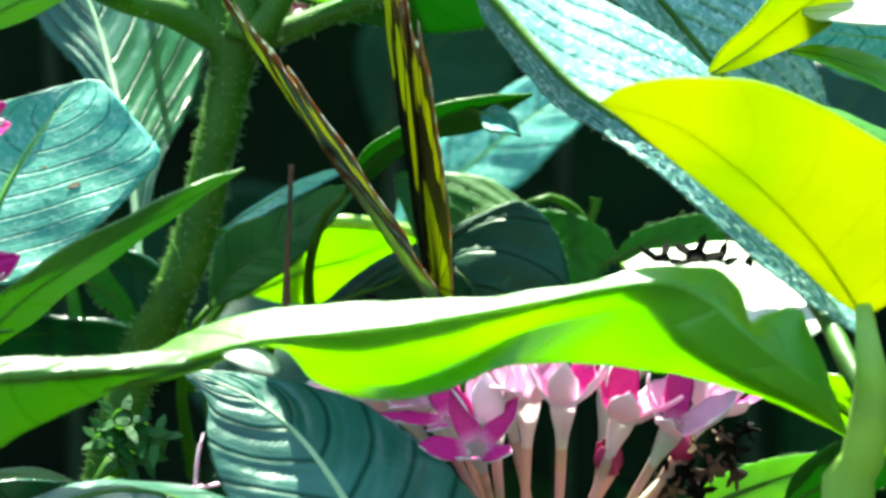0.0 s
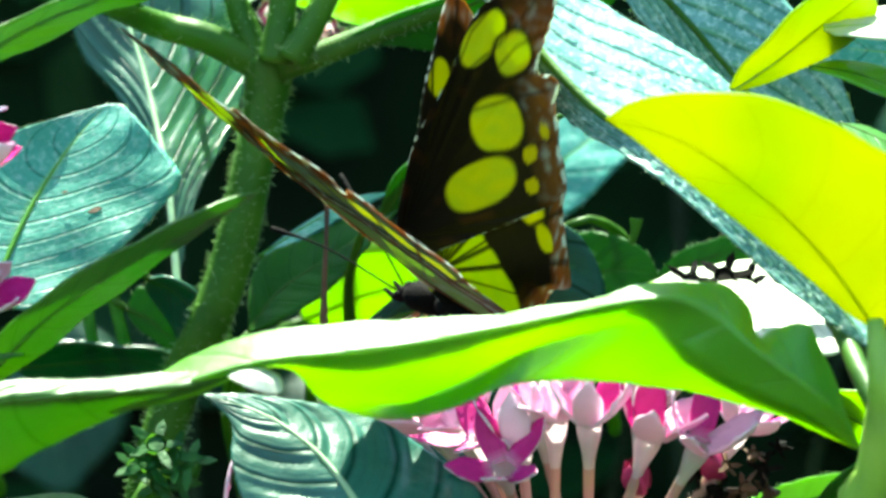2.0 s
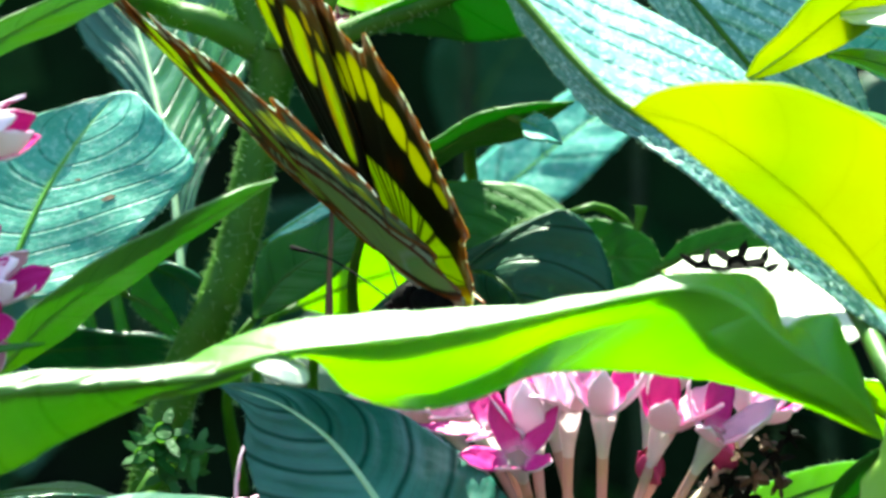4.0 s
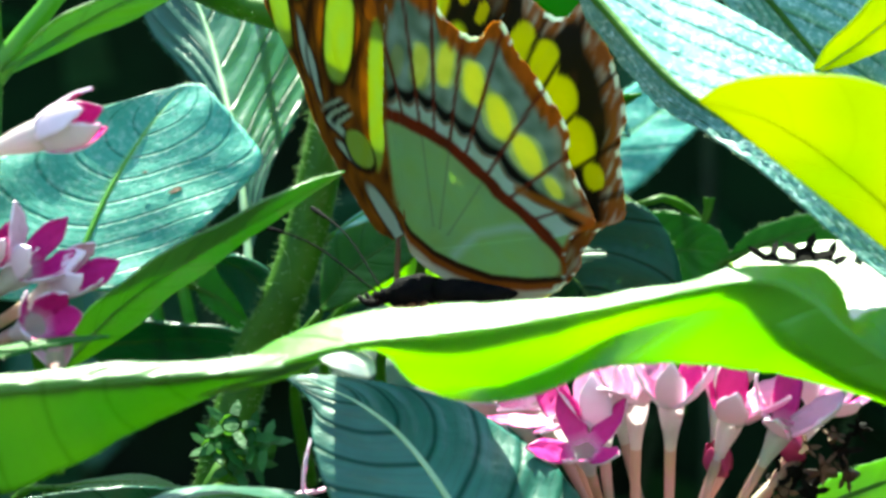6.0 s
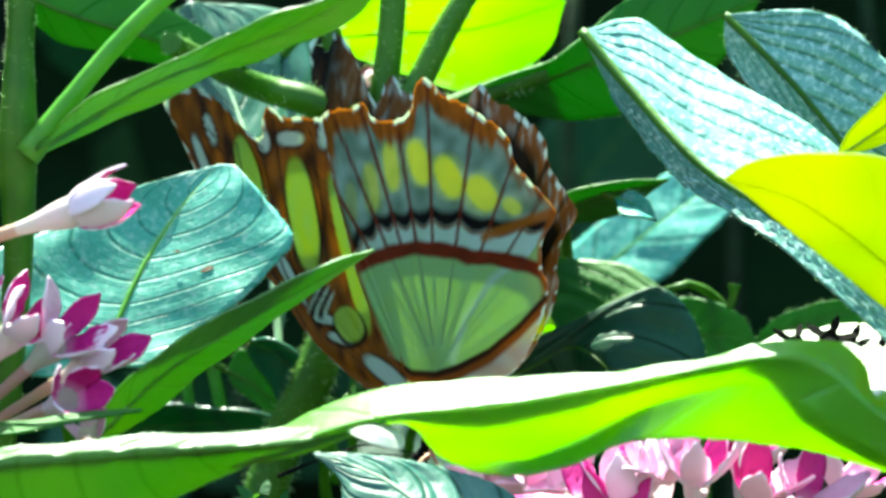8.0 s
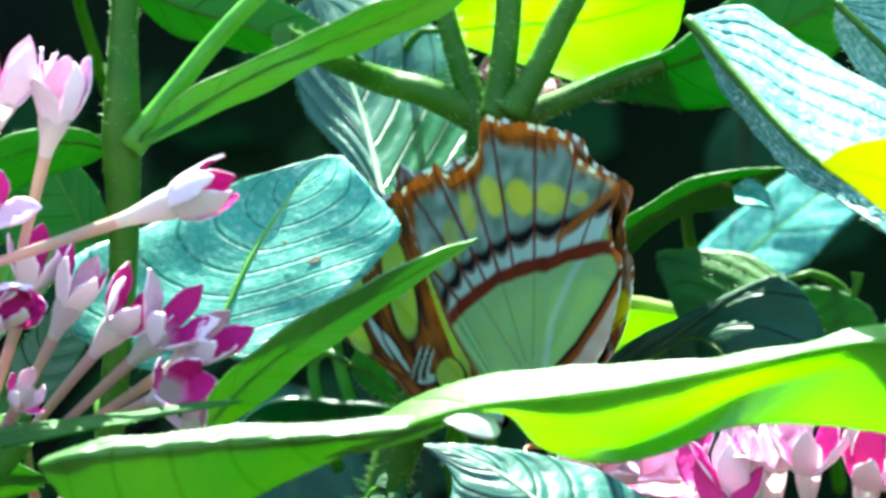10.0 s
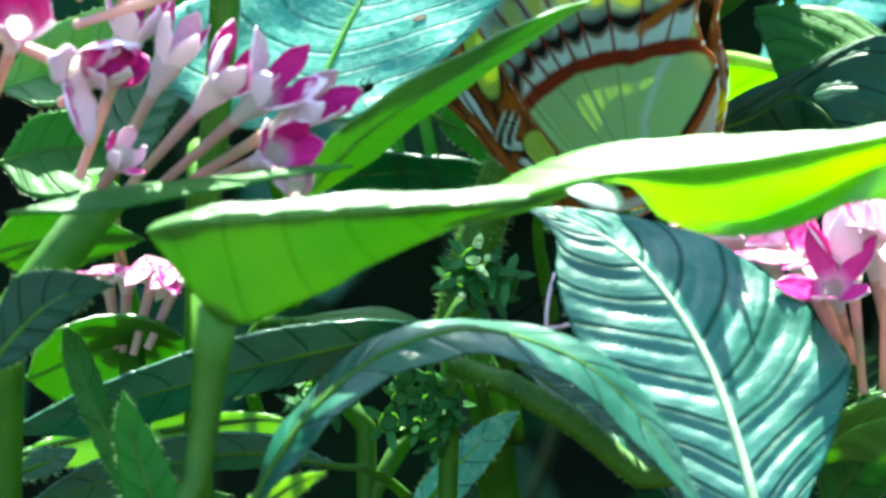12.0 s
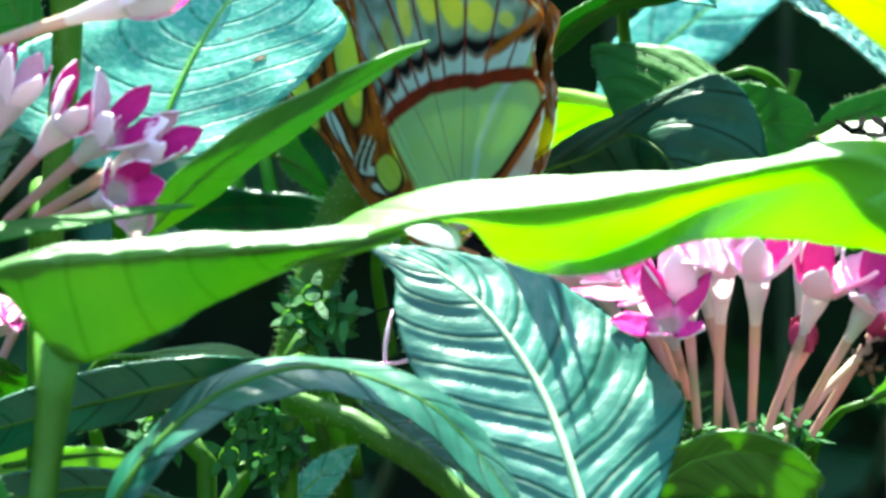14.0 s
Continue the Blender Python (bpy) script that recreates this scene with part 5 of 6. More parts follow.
    for k in range(7):
        # Added branch; its shade comes from the darkened stem colour.
        sh = thing("shrub_branch", "added thin upright branch, its stem colour darkened for shade", "stem", "shaded branches")
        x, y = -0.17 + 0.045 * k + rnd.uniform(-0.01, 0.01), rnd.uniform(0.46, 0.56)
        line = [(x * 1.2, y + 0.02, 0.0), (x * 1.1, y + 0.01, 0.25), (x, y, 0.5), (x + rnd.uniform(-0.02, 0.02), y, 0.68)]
        rod("stem", line, [0.004, 0.003, 0.002, 0.001], STEM_SHADE_TONE, sh, "", 8, 24)
        rod("twig", [line[2], (x + 0.02, y - 0.03, 0.55), (x + 0.03, y - 0.05, 0.59)], [0.0014, 0.001, 0.0006], STEM_SHADE_TONE, sh, "", 6, 12)


front_right_shoot()
front_left_shoot()
edge_leaf_shoot()
main_stem()
left_leaf()
upper_left_leaves()
left_shoot()
right_leaves()
middle_leaves()
lower_leaves()


# ---- flowers ----
def right_flowers():
    sh = thing("flowering_plant", "cluster of pink star-shaped flowers on pale slender tubes", "flowers")
    specs = (  # foot, mouth, size, lift, spin
        ([(-0.0350, 0.0340, 0.5624), (-0.0343, 0.0260, 0.5852)], 0.92, 42, 10), ([(-0.0307, 0.0340, 0.5632), (-0.0297, 0.0200, 0.5850)], 1.06, 47, 40),
        ([(-0.0288, 0.0300, 0.5641), (-0.0220, 0.0220, 0.5828)], 1.06, 37, 0), ([(-0.0252, 0.0300, 0.5648), (-0.0155, 0.0200, 0.5815)], 1.06, 32, 70),
        ([(-0.0384, 0.0360, 0.5682), (-0.0409, 0.0220, 0.5786)], 0.88, 38, 45), ([(-0.0370, 0.0400, 0.5637), (-0.0442, 0.0320, 0.5825)], 0.92, 27, 0),
        ([(-0.0386, 0.0450, 0.5657), (-0.0519, 0.0450, 0.5840)], 0.92, 22, 30), ([(-0.0409, 0.0500, 0.5655), (-0.0610, 0.0500, 0.5860)], 0.92, 17, 50),
        ([(-0.0327, 0.0500, 0.5626), (-0.0379, 0.0450, 0.5855)], 0.92, 52, 25), ([(-0.0268, 0.0500, 0.5626), (-0.0240, 0.0500, 0.5855)], 0.92, 52, 25),
        ([(-0.0239, 0.0500, 0.5626), (-0.0114, 0.0450, 0.5835)], 0.92, 32, 10),
        ([(-0.0372, 0.0300, 0.5640), (-0.0388, 0.0250, 0.5822)], 0.95, 45, 62),
        ([(-0.0380, 0.0480, 0.5650), (-0.0478, 0.0420, 0.5838)], 0.9, 30, 15), ([(-0.0396, 0.0500, 0.5650), (-0.0565, 0.0480, 0.5852)], 0.9, 24, 66),
    )
    node = (-0.0315, 0.0420, 0.5548)
    for k, ((foot, mouth), size, lift, spin) in enumerate(specs):
        flower(sh, foot, mouth, size * 1.25, lift, spin, 5, 0.00085, 0 if k in (4, 5, 6) else None, 200 + k)
        way = Vector(mouth) - Vector(foot)
        calyx(sh, Vector(foot) + way.normalized() * 0.0012, way, 0.8, 240 + k)
        rod("flower_stalk", [foot, Vector(foot) - way.normalized() * 0.003 + Vector((0, 0, -0.001)), node], [0.0006, 0.0007, 0.0009], STEM, sh, "", 6, 8)
    for k, (at, tip) in enumerate((((-0.0235, 0.0270, 0.5755), (-0.0243, 0.0250, 0.5782)), ((-0.0140, 0.0420, 0.5770), (-0.0150, 0.0400, 0.5790)))):
        way = Vector(tip) - Vector(at)
        bud = rod("withered_bloom", [node, (0.5 * (node[0] + at[0]), 0.035, 0.5680), at], [0.0006, 0.0006, 0.0007], TUBE_LOW, sh, "crimson withered bloom on its tube", 8, 12)
        for j in range(4):
            ob = new("petal", PETAL_CLOSED)
            ob.parent = bud
            ob.matrix_local = Matrix.Translation(at) @ way.to_track_quat("Z", "Y").to_matrix().to_4x4() @ pose(0, 0, 0, 0, 0, 90 * j + 20 * k) @ pose(0.0006, 0, 0, 0, -62, 0)
    rod("stem", rooted([(-0.0310, 0.0450, 0.5407), (-0.0314, 0.0400, 0.5534), (-0.0318, 0.0400, 0.5630)]), [0.0024, 0.0022, 0.0030], STEM, sh)


def left_flowers():
    sh = thing("flowering_plant", "full head of pink flowers with magenta mouths beside a green stem", "flowers")
    specs = (
        ([(-0.1315, -0.0120, 0.6103), (-0.1048, -0.0220, 0.6183)], 1.25, 48, 20, 5), ([(-0.1269, -0.0050, 0.6122), (-0.1214, -0.0120, 0.6296)], 1.25, 42, 0, 5),
        ([(-0.1332, -0.0100, 0.6164), (-0.1274, -0.0150, 0.6317)], 1.25, 42, 30, 5), ([(-0.1263, 0.0000, 0.5906), (-0.1135, -0.0120, 0.6035)], 1.1, 38, 10, 5),
        ([(-0.1220, 0.0000, 0.5913), (-0.1082, -0.0140, 0.6020)], 1.1, 38, 50, 5), ([(-0.1184, 0.0000, 0.5916), (-0.1039, -0.0120, 0.5999)], 1.1, 42, 0, 5),
        ([(-0.1171, -0.0040, 0.5909), (-0.1063, -0.0180, 0.5950)], 1.0, 42, 0, 5), ([(-0.1299, 0.0050, 0.5910), (-0.1209, -0.0020, 0.6065)], 1.0, 42, 33, 5),
        ([(-0.1336, 0.0100, 0.5917), (-0.1262, 0.0000, 0.6094)], 1.0, 42, 5, 5), ([(-0.1339, -0.0060, 0.6009), (-0.1268, -0.0200, 0.6046)], 1.1, 55, 0, 5),
        ([(-0.1293, -0.0040, 0.5906), (-0.1256, -0.0120, 0.5944)], 0.6, 42, 0, 5), ([(-0.1320, -0.0040, 0.6137), (-0.1301, -0.0120, 0.6170)], 1.0, 50, 0, 5),
        ([(-0.1409, -0.0220, 0.6093), (-0.1296, -0.0260, 0.6050)], 1.35, 20, 20, 5), ([(-0.1421, -0.0100, 0.6004), (-0.1362, -0.0280, 0.6100)], 1.3, 42, 20, 5),
    )
    for k, ((foot, mouth), size, lift, spin, n) in enumerate(specs):
        flower(sh, foot, mouth, size, lift + 14, spin, n, 0.0010, 1 if k in (0, 3, 6, 9, 13) else None, 300 + k)
    rod("stem", rooted([(-0.1436, 0.0120, 0.5508), (-0.1431, 0.0100, 0.5724), (-0.1394, 0.0050, 0.5824), (-0.1288, 0.0020, 0.5902)]), [0.0022, 0.0022, 0.0022, 0.0030], STEM, sh)
    ob = flower(sh, *[(-0.1059, -0.0080, 0.5866), (-0.1044, -0.0140, 0.5908)], 0.7, 60, 0, 4, 0.0008, None, 340)
    low = thing("flowering_plant", "drooping pale pink flowers low in the shrub", "flowers")
    for k, ((foot, mouth), size, lift) in enumerate((([(-0.1309, 0.0450, 0.5687), (-0.1278, 0.0450, 0.5811)], 0.9, -40), ([(-0.1291, 0.0450, 0.5695), (-0.1242, 0.0450, 0.5804)], 0.9, -60), ([(-0.1335, 0.0500, 0.5693), (-0.1351, 0.0500, 0.5801)], 0.9, -30), ([(-0.1328, 0.0500, 0.5686), (-0.1322, 0.0500, 0.5795)], 0.9, -20))):
        flower(low, foot, mouth, size, lift, 20 * k, 5, 0.0009, 0, 360 + k)
    rod("stem", rooted([(-0.1297, 0.0500, 0.5468), (-0.1305, 0.0500, 0.5613), (-0.1317, 0.0500, 0.5689)]), [0.0014, 0.0014, 0.0018], STEM, low)


def far_flowers():
    sh = thing("flowering_plant", "deep pink flower in the shade behind", "flowers")
    for k, (foot, mouth) in enumerate(([(-0.0777, 0.1200, 0.6402), (-0.0766, 0.1000, 0.6394)], [(-0.0682, 0.1200, 0.6361), (-0.0673, 0.1000, 0.6354)], [(-0.0703, 0.1200, 0.6373), (-0.0692, 0.1000, 0.6368)], [(-0.0627, 0.1200, 0.6369), (-0.0615, 0.1000, 0.6361)])):
        flower(sh, foot, mouth, 0.6, 70, 15 * k, 5, 0.0007, 1, 380 + k)
    for k, pts in enumerate(([(-0.0774, 0.0350, 0.5726), (-0.0779, 0.0350, 0.5812)], [(-0.0792, 0.0350, 0.5726), (-0.0749, 0.0350, 0.5726)], [(-0.0739, 0.0300, 0.5657), (-0.0711, 0.0300, 0.5672)])):
        ob = new("fallen_petal", PETALS[3])
        a, b = (Vector(p) for p in pts)
        ob.matrix_world = Matrix.Translation(a) @ (b - a).to_track_quat("X", "Z").to_matrix().to_4x4() @ Matrix.Diagonal((1.1, 0.8, 1, 1))
        tagged(ob, "fallen pink petal lying among the stems", "petal", "fallen petals")


def seed_heads():
    rnd = random.Random(5)
    for name, spots, stem in (
            ("seed_head", [(-0.0876, 0.0470, 0.5815), (-0.0888, 0.0470, 0.5792), (-0.0856, 0.0470, 0.5798), (-0.0903, 0.0470, 0.5786), (-0.0871, 0.0470, 0.5761), (-0.0848, 0.0470, 0.5765), (-0.0834, 0.0470, 0.5791)], [(-0.0908, 0.0520, 0.5662), (-0.0897, 0.0520, 0.5734), (-0.0876, 0.0520, 0.5778)]),
            ("seed_head", [(-0.1063, 0.0500, 0.5678), (-0.1073, 0.0500, 0.5653), (-0.1041, 0.0500, 0.5660), (-0.1095, 0.0500, 0.5623), (-0.1058, 0.0500, 0.5624), (-0.1088, 0.0500, 0.5642), (-0.1037, 0.0500, 0.5690)], [(-0.1017, 0.0550, 0.5506), (-0.1036, 0.0550, 0.5586), (-0.1062, 0.0550, 0.5644)]),
            ("seed_head", [(-0.0971, 0.0500, 0.5632), (-0.0935, 0.0500, 0.5626), (-0.0953, 0.0500, 0.5596), (-0.0913, 0.0500, 0.5604), (-0.0986, 0.0500, 0.5603), (-0.0927, 0.0500, 0.5575), (-0.0906, 0.0500, 0.5626), (-0.0964, 0.0500, 0.5662), (-0.0935, 0.0500, 0.5655)], [(-0.1009, 0.0550, 0.5448), (-0.1009, 0.0550, 0.5506), (-0.1003, 0.0550, 0.5550), (-0.0952, 0.0550, 0.5609)])):
        sh = thing(name, "spent green flower head of small pointed cups", "seed head", "spent flower heads")
        rod("stem", rooted(stem), [0.0014, 0.0013, 0.0012, 0.0012, 0.0012, 0.0011, 0.0014], STEM, sh, "", 10, 48)
        for k, p in enumerate(spots):
            calyx(sh, p, (rnd.uniform(-0.6, 0.6), -1, rnd.uniform(-0.1, 0.9)), rnd.uniform(0.9, 1.25), k + int(1000 * p[0]))
    sh = thing("seed_head", "withered brown flower head", "seed head")
    for k, p in enumerate([(-0.0166, 0.0400, 0.5777), (-0.0129, 0.0400, 0.5785), (-0.0085, 0.0400, 0.5778), (-0.0107, 0.0400, 0.5756), (-0.0143, 0.0400, 0.5748), (-0.0078, 0.0400, 0.5748), (-0.0121, 0.0400, 0.5726), (-0.0158, 0.0400, 0.5726), (-0.0063, 0.0400, 0.5807), (-0.0093, 0.0400, 0.5800), (-0.0176, 0.0400, 0.5740)]):
        calyx(sh, p, (rnd.uniform(-1, 1), -0.7, rnd.uniform(-0.5, 0.8)), rnd.uniform(0.5, 0.85), k, DRY if k % 2 else BLACKISH)
    rod("stem", rooted([(-0.0127, 0.0450, 0.5556), (-0.0124, 0.0450, 0.5644), (-0.0125, 0.0450, 0.5754)]), [0.0012, 0.0012, 0.0010], DRY, sh)
    sh = thing("seed_head", "blackened spiky husks on a sunlit leaf", "seed head")
    for k, p in enumerate([(-0.0173, 0.0340, 0.6025), (-0.0129, 0.0340, 0.6030), (-0.0103, 0.0340, 0.6021), (-0.0071, 0.0340, 0.6005), (-0.0068, 0.0340, 0.5983)]):
        calyx(sh, p, (rnd.uniform(-0.4, 0.4), -0.8, 0.5), rnd.uniform(0.8, 1.1), k + 60, BLACKISH)
    for k, (pts, rr) in enumerate((([(-0.0674, 0.0700, 0.5947), (-0.0673, 0.0700, 0.6015), (-0.0670, 0.0700, 0.6083), (-0.0668, 0.0700, 0.6149)], [0.0007, 0.0004, 0.0003, 0.0004]), ([(-0.0270, 0.0850, 0.6074), (-0.0265, 0.0850, 0.6091), (-0.0263, 0.0850, 0.6108)], [0.0005, 0.0006, 0.0009]))):
        sh = thing("spent_bloom", "thin brownish flower stalk with a shed bloom", "stalk")
        rod("stem", pts, rr, STEM if k else DRY, sh)


right_flowers()
left_flowers()
far_flowers()
seed_heads()


def hedge_leaves():
    """Leaves added to fill the shrub's depth, given the dark leaf colour for shade."""
    rnd = random.Random(12)
    for k in range(16):
        x, z, y = rnd.uniform(-0.22, 0.12), rnd.uniform(0.48, 0.72), rnd.uniform(0.36, 0.56)
        a = rnd.uniform(0, 6.28)
        d = Vector((math.cos(a), rnd.uniform(-0.3, 0.3), math.sin(a)))
        q = Vector((-math.sin(a), rnd.uniform(-0.6, 0.6), math.cos(a)))
        ln, w = rnd.uniform(0.03, 0.055), rnd.uniform(0.008, 0.014)
        c = Vector((x, y, z))
        rib = [c - d * ln / 2, c + Vector((0, 0, 0.004)), c + d * ln / 2]
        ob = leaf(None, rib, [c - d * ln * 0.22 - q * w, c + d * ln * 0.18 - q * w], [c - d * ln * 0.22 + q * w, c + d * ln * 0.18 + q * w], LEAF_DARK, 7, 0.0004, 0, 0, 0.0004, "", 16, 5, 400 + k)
        tagged(ob, "added leaf deep in the shrub, coloured dark for shade", "leaf", "leaves deep in the shrub")


hedge_leaves()


# ---- the butterfly ----
# Wings are drawn flat, seen from outside with the head to the left: u runs towards the tail, v downwards, about 15 units to a millimetre.
def bump_at(x, y, cx, cy, rx, ry, turn=0.0, soft=0.07):
    """1 inside an oval, 0 outside."""
    a = radians(turn)
    u, v = (x - cx) * math.cos(a) + (y - cy) * math.sin(a), -(x - cx) * math.sin(a) + (y - cy) * math.cos(a)
    d = (abs(u / rx) ** 2.4 + abs(v / ry) ** 2.4) ** (1 / 2.4)
    return max(0.0, min(1.0, (1 + soft - d) / (2 * soft)))


def blend(a, b, t):
    t = max(0.0, min(1.0, t))
    return tuple(p + (q - p) * t for p, q in zip(a, b))


def line_at(u, v, points, half, soft=3.0):
    """1 on a bent line of that half width, 0 away from it."""
    best = 1e9
    for (a, b), (c, d) in zip(points, points[1:]):
        t = max(0.0, min(1.0, ((u - a) * (c - a) + (v - b) * (d - b)) / ((c - a) ** 2 + (d - b) ** 2)))
        best = min(best, math.hypot(u - a - t * (c - a), v - b - t * (d - b)))
    return max(0.0, min(1.0, (half + soft - best) / (2 * soft)))


BROWN, ORANGE, LIME, PALEGREEN = (0.035, 0.010, 0.003), (0.34, 0.105, 0.006), (0.38, 0.52, 0.02), (0.31, 0.53, 0.23)
GREYISH, GOLD, INK, CREAM, PINKISH = (0.12, 0.18, 0.16), (0.66, 0.62, 0.005), (0.003, 0.002, 0.0015), (0.58, 0.72, 0.72), (0.55, 0.36, 0.26)
RED = (0.20, 0.022, 0.004)
FORE_OUTLINE = ((545, 742), (520, 735), (440, 652), (385, 572), (330, 462), (250, 342), (205, 222), (172, 115), (148, 30), (176, 6), (225, 18), (272, 62), (318, 128), (345, 146), (358, 100), (374, 86), (398, 112), (430, 118), (462, 132), (500, 128), (545, 150), (566, 300), (585, 520), (598, 690))
HIND_OUTLINE = ((572, 690), (545, 610), (520, 480), (503, 300), (498, 180), (503, 127), (530, 118), (562, 126), (590, 120), (606, 158), (655, 172), (690, 158), (705, 116), (722, 100), (738, 112), (760, 148), (800, 172), (830, 205), (858, 232), (880, 270), (886, 320), (912, 368), (952, 437), (918, 488), (905, 545), (911, 580), (900, 620), (868, 680), (820, 735), (740, 756), (650, 758))
FORE_SPOTS = ((276, 308, 21, 122, -17), (309, 218, 21, 84, -7), (413, 325, 29, 121, -1), (502, 425, 18, 172, -5), (478, 571, 27, 39, -22))
FORE_PALE = ((345, 405, 7, 62, -16), (372, 455, 6, 60, -18), (212, 165, 9, 52, -12), (240, 108, 8, 34, -10), (410, 163, 30, 15, 14), (487, 165, 14, 34, 12), (352, 158, 12, 22, 0), (545, 690, 17, 62, -44), (430, 552, 26, 9, 20), (455, 598, 30, 9, 30))
FORE_VEINS = (((172, 100), (262, 340), (352, 470)), ((236, 100), (292, 260), (330, 430), (385, 560)), ((285, 60), (300, 200), (340, 320)), ((345, 150), (352, 300), (385, 480)), ((378, 95), (378, 220), (385, 420)), ((455, 135), (458, 300), (450, 440)), ((300, 90), (345, 190)))
HIND_VEINS = (110, 103, 97, 90, 82.7, 71.8, 59.5, 48)
BAND = ((30, 296), (34, 288), (46, 264), (64, 240), (82, 252), (105, 272), (119, 286), (150, 300))
BOWL = ((40, 372), (49, 330), (59, 303), (76, 309), (92, 318), (102, 333), (113, 322), (130, 322))
LOW_LINE = ((545, 600), (556, 655), (600, 697), (650, 711), (700, 707), (770, 689), (840, 651), (912, 598))
SPOTS = ((532, 318, 14, 40, 4, 0.35), (577, 300, 17, 50, 4, 0.5), (628, 266, 16, 50, 2, 0.7), (688, 272, 21, 48, -8, 0.85), (745, 316, 25, 47, -18, 0.9), (808, 366, 26, 42, -30, 0.85), (866, 406, 14, 22, -40, 0.6))


def fore_colour(u, v, upper):
    grain = noise.noise((u * 0.05, v * 0.016, 3))
    if upper:
        c = blend(INK, (0.09, 0.030, 0.006), 0.6 * max(0, -0.12 + noise.noise((u * 0.03, v * 0.012, 7))))
        edge = max(0.0, min(1.0, (250 - v) / 90)) * max(0.0, min(1.0, (u - 200) / 60))
        c = blend(c, blend((0.17, 0.065, 0.015), CREAM, 0.7 * noise.noise((u * 0.06, v * 0.03, 2))), 0.7 * edge)
        for s, wide in ((FORE_SPOTS[0], 1.4), (FORE_SPOTS[1], 1.5), (FORE_SPOTS[2], 1.5), (FORE_SPOTS[3], 2.0)):
            c = blend(c, INK, 0.9 * bump_at(u, v, s[0], s[1], s[2] * wide + 8, s[3] * 0.76 + 10, s[4]))
            c = blend(c, blend(GOLD, LIME, 0.45 + 0.4 * grain), bump_at(u, v, s[0], s[1], s[2] * wide, s[3] * 0.74, s[4]))
        for s in ((225, 330, 8, 50, -20), (470, 235, 13, 26, -10), (440, 170, 12, 16, 0), (520, 250, 12, 24, 0)):
            c = blend(c, blend(GOLD, ORANGE, 0.2), 0.85 * bump_at(u, v, *s))
        for line in FORE_VEINS:
            c = blend(c, INK, 0.85 * line_at(u, v, line, 2.0))
        return c
    c = blend(ORANGE, BROWN, 0.45 + 0.9 * grain + 0.2 * noise.noise((u * 0.02, v * 0.02, 8)))
    lead = line_at(u, v, FORE_OUTLINE[1:9], 13, 8)
    c = blend(c, blend(ORANGE, BROWN, 0.35), lead)
    for s in FORE_PALE:
        c = blend(c, INK, 0.75 * bump_at(u, v, s[0], s[1], s[2] + 6, s[3] + 8, s[4], 0.15))
        c = blend(c, blend(CREAM, LIME, 0.15), 0.9 * bump_at(u, v, *s, 0.15))
    for line in FORE_VEINS:
        c = blend(c, blend(BROWN, INK, 0.5), 0.9 * line_at(u, v, line, 1.8, 2.0))
    for k, s in enumerate(FORE_SPOTS):
        if k != 3:
            c = blend(c, INK, 0.9 * bump_at(u, v, s[0] + 1, s[1] + 6, s[2] + 6, s[3] + 7, s[4]))
        c = blend(c, blend(LIME, PALEGREEN, 0.22 + 0.3 * grain), bump_at(u, v, *s))
    c = blend(c, INK, 0.9 * line_at(u, v, ((292, 150), (296, 260), (322, 350)), 2.0, 1.5))
    ring = math.sin(0.30 * (u + 0.4 * v) + 2.6 * math.sin(0.05 * v))
    c = blend(c, INK if ring < 0.35 else blend(CREAM, LIME, 0.3), 0.9 * bump_at(u, v, 425, 515, 24, 36, 30, 0.2))
    return c


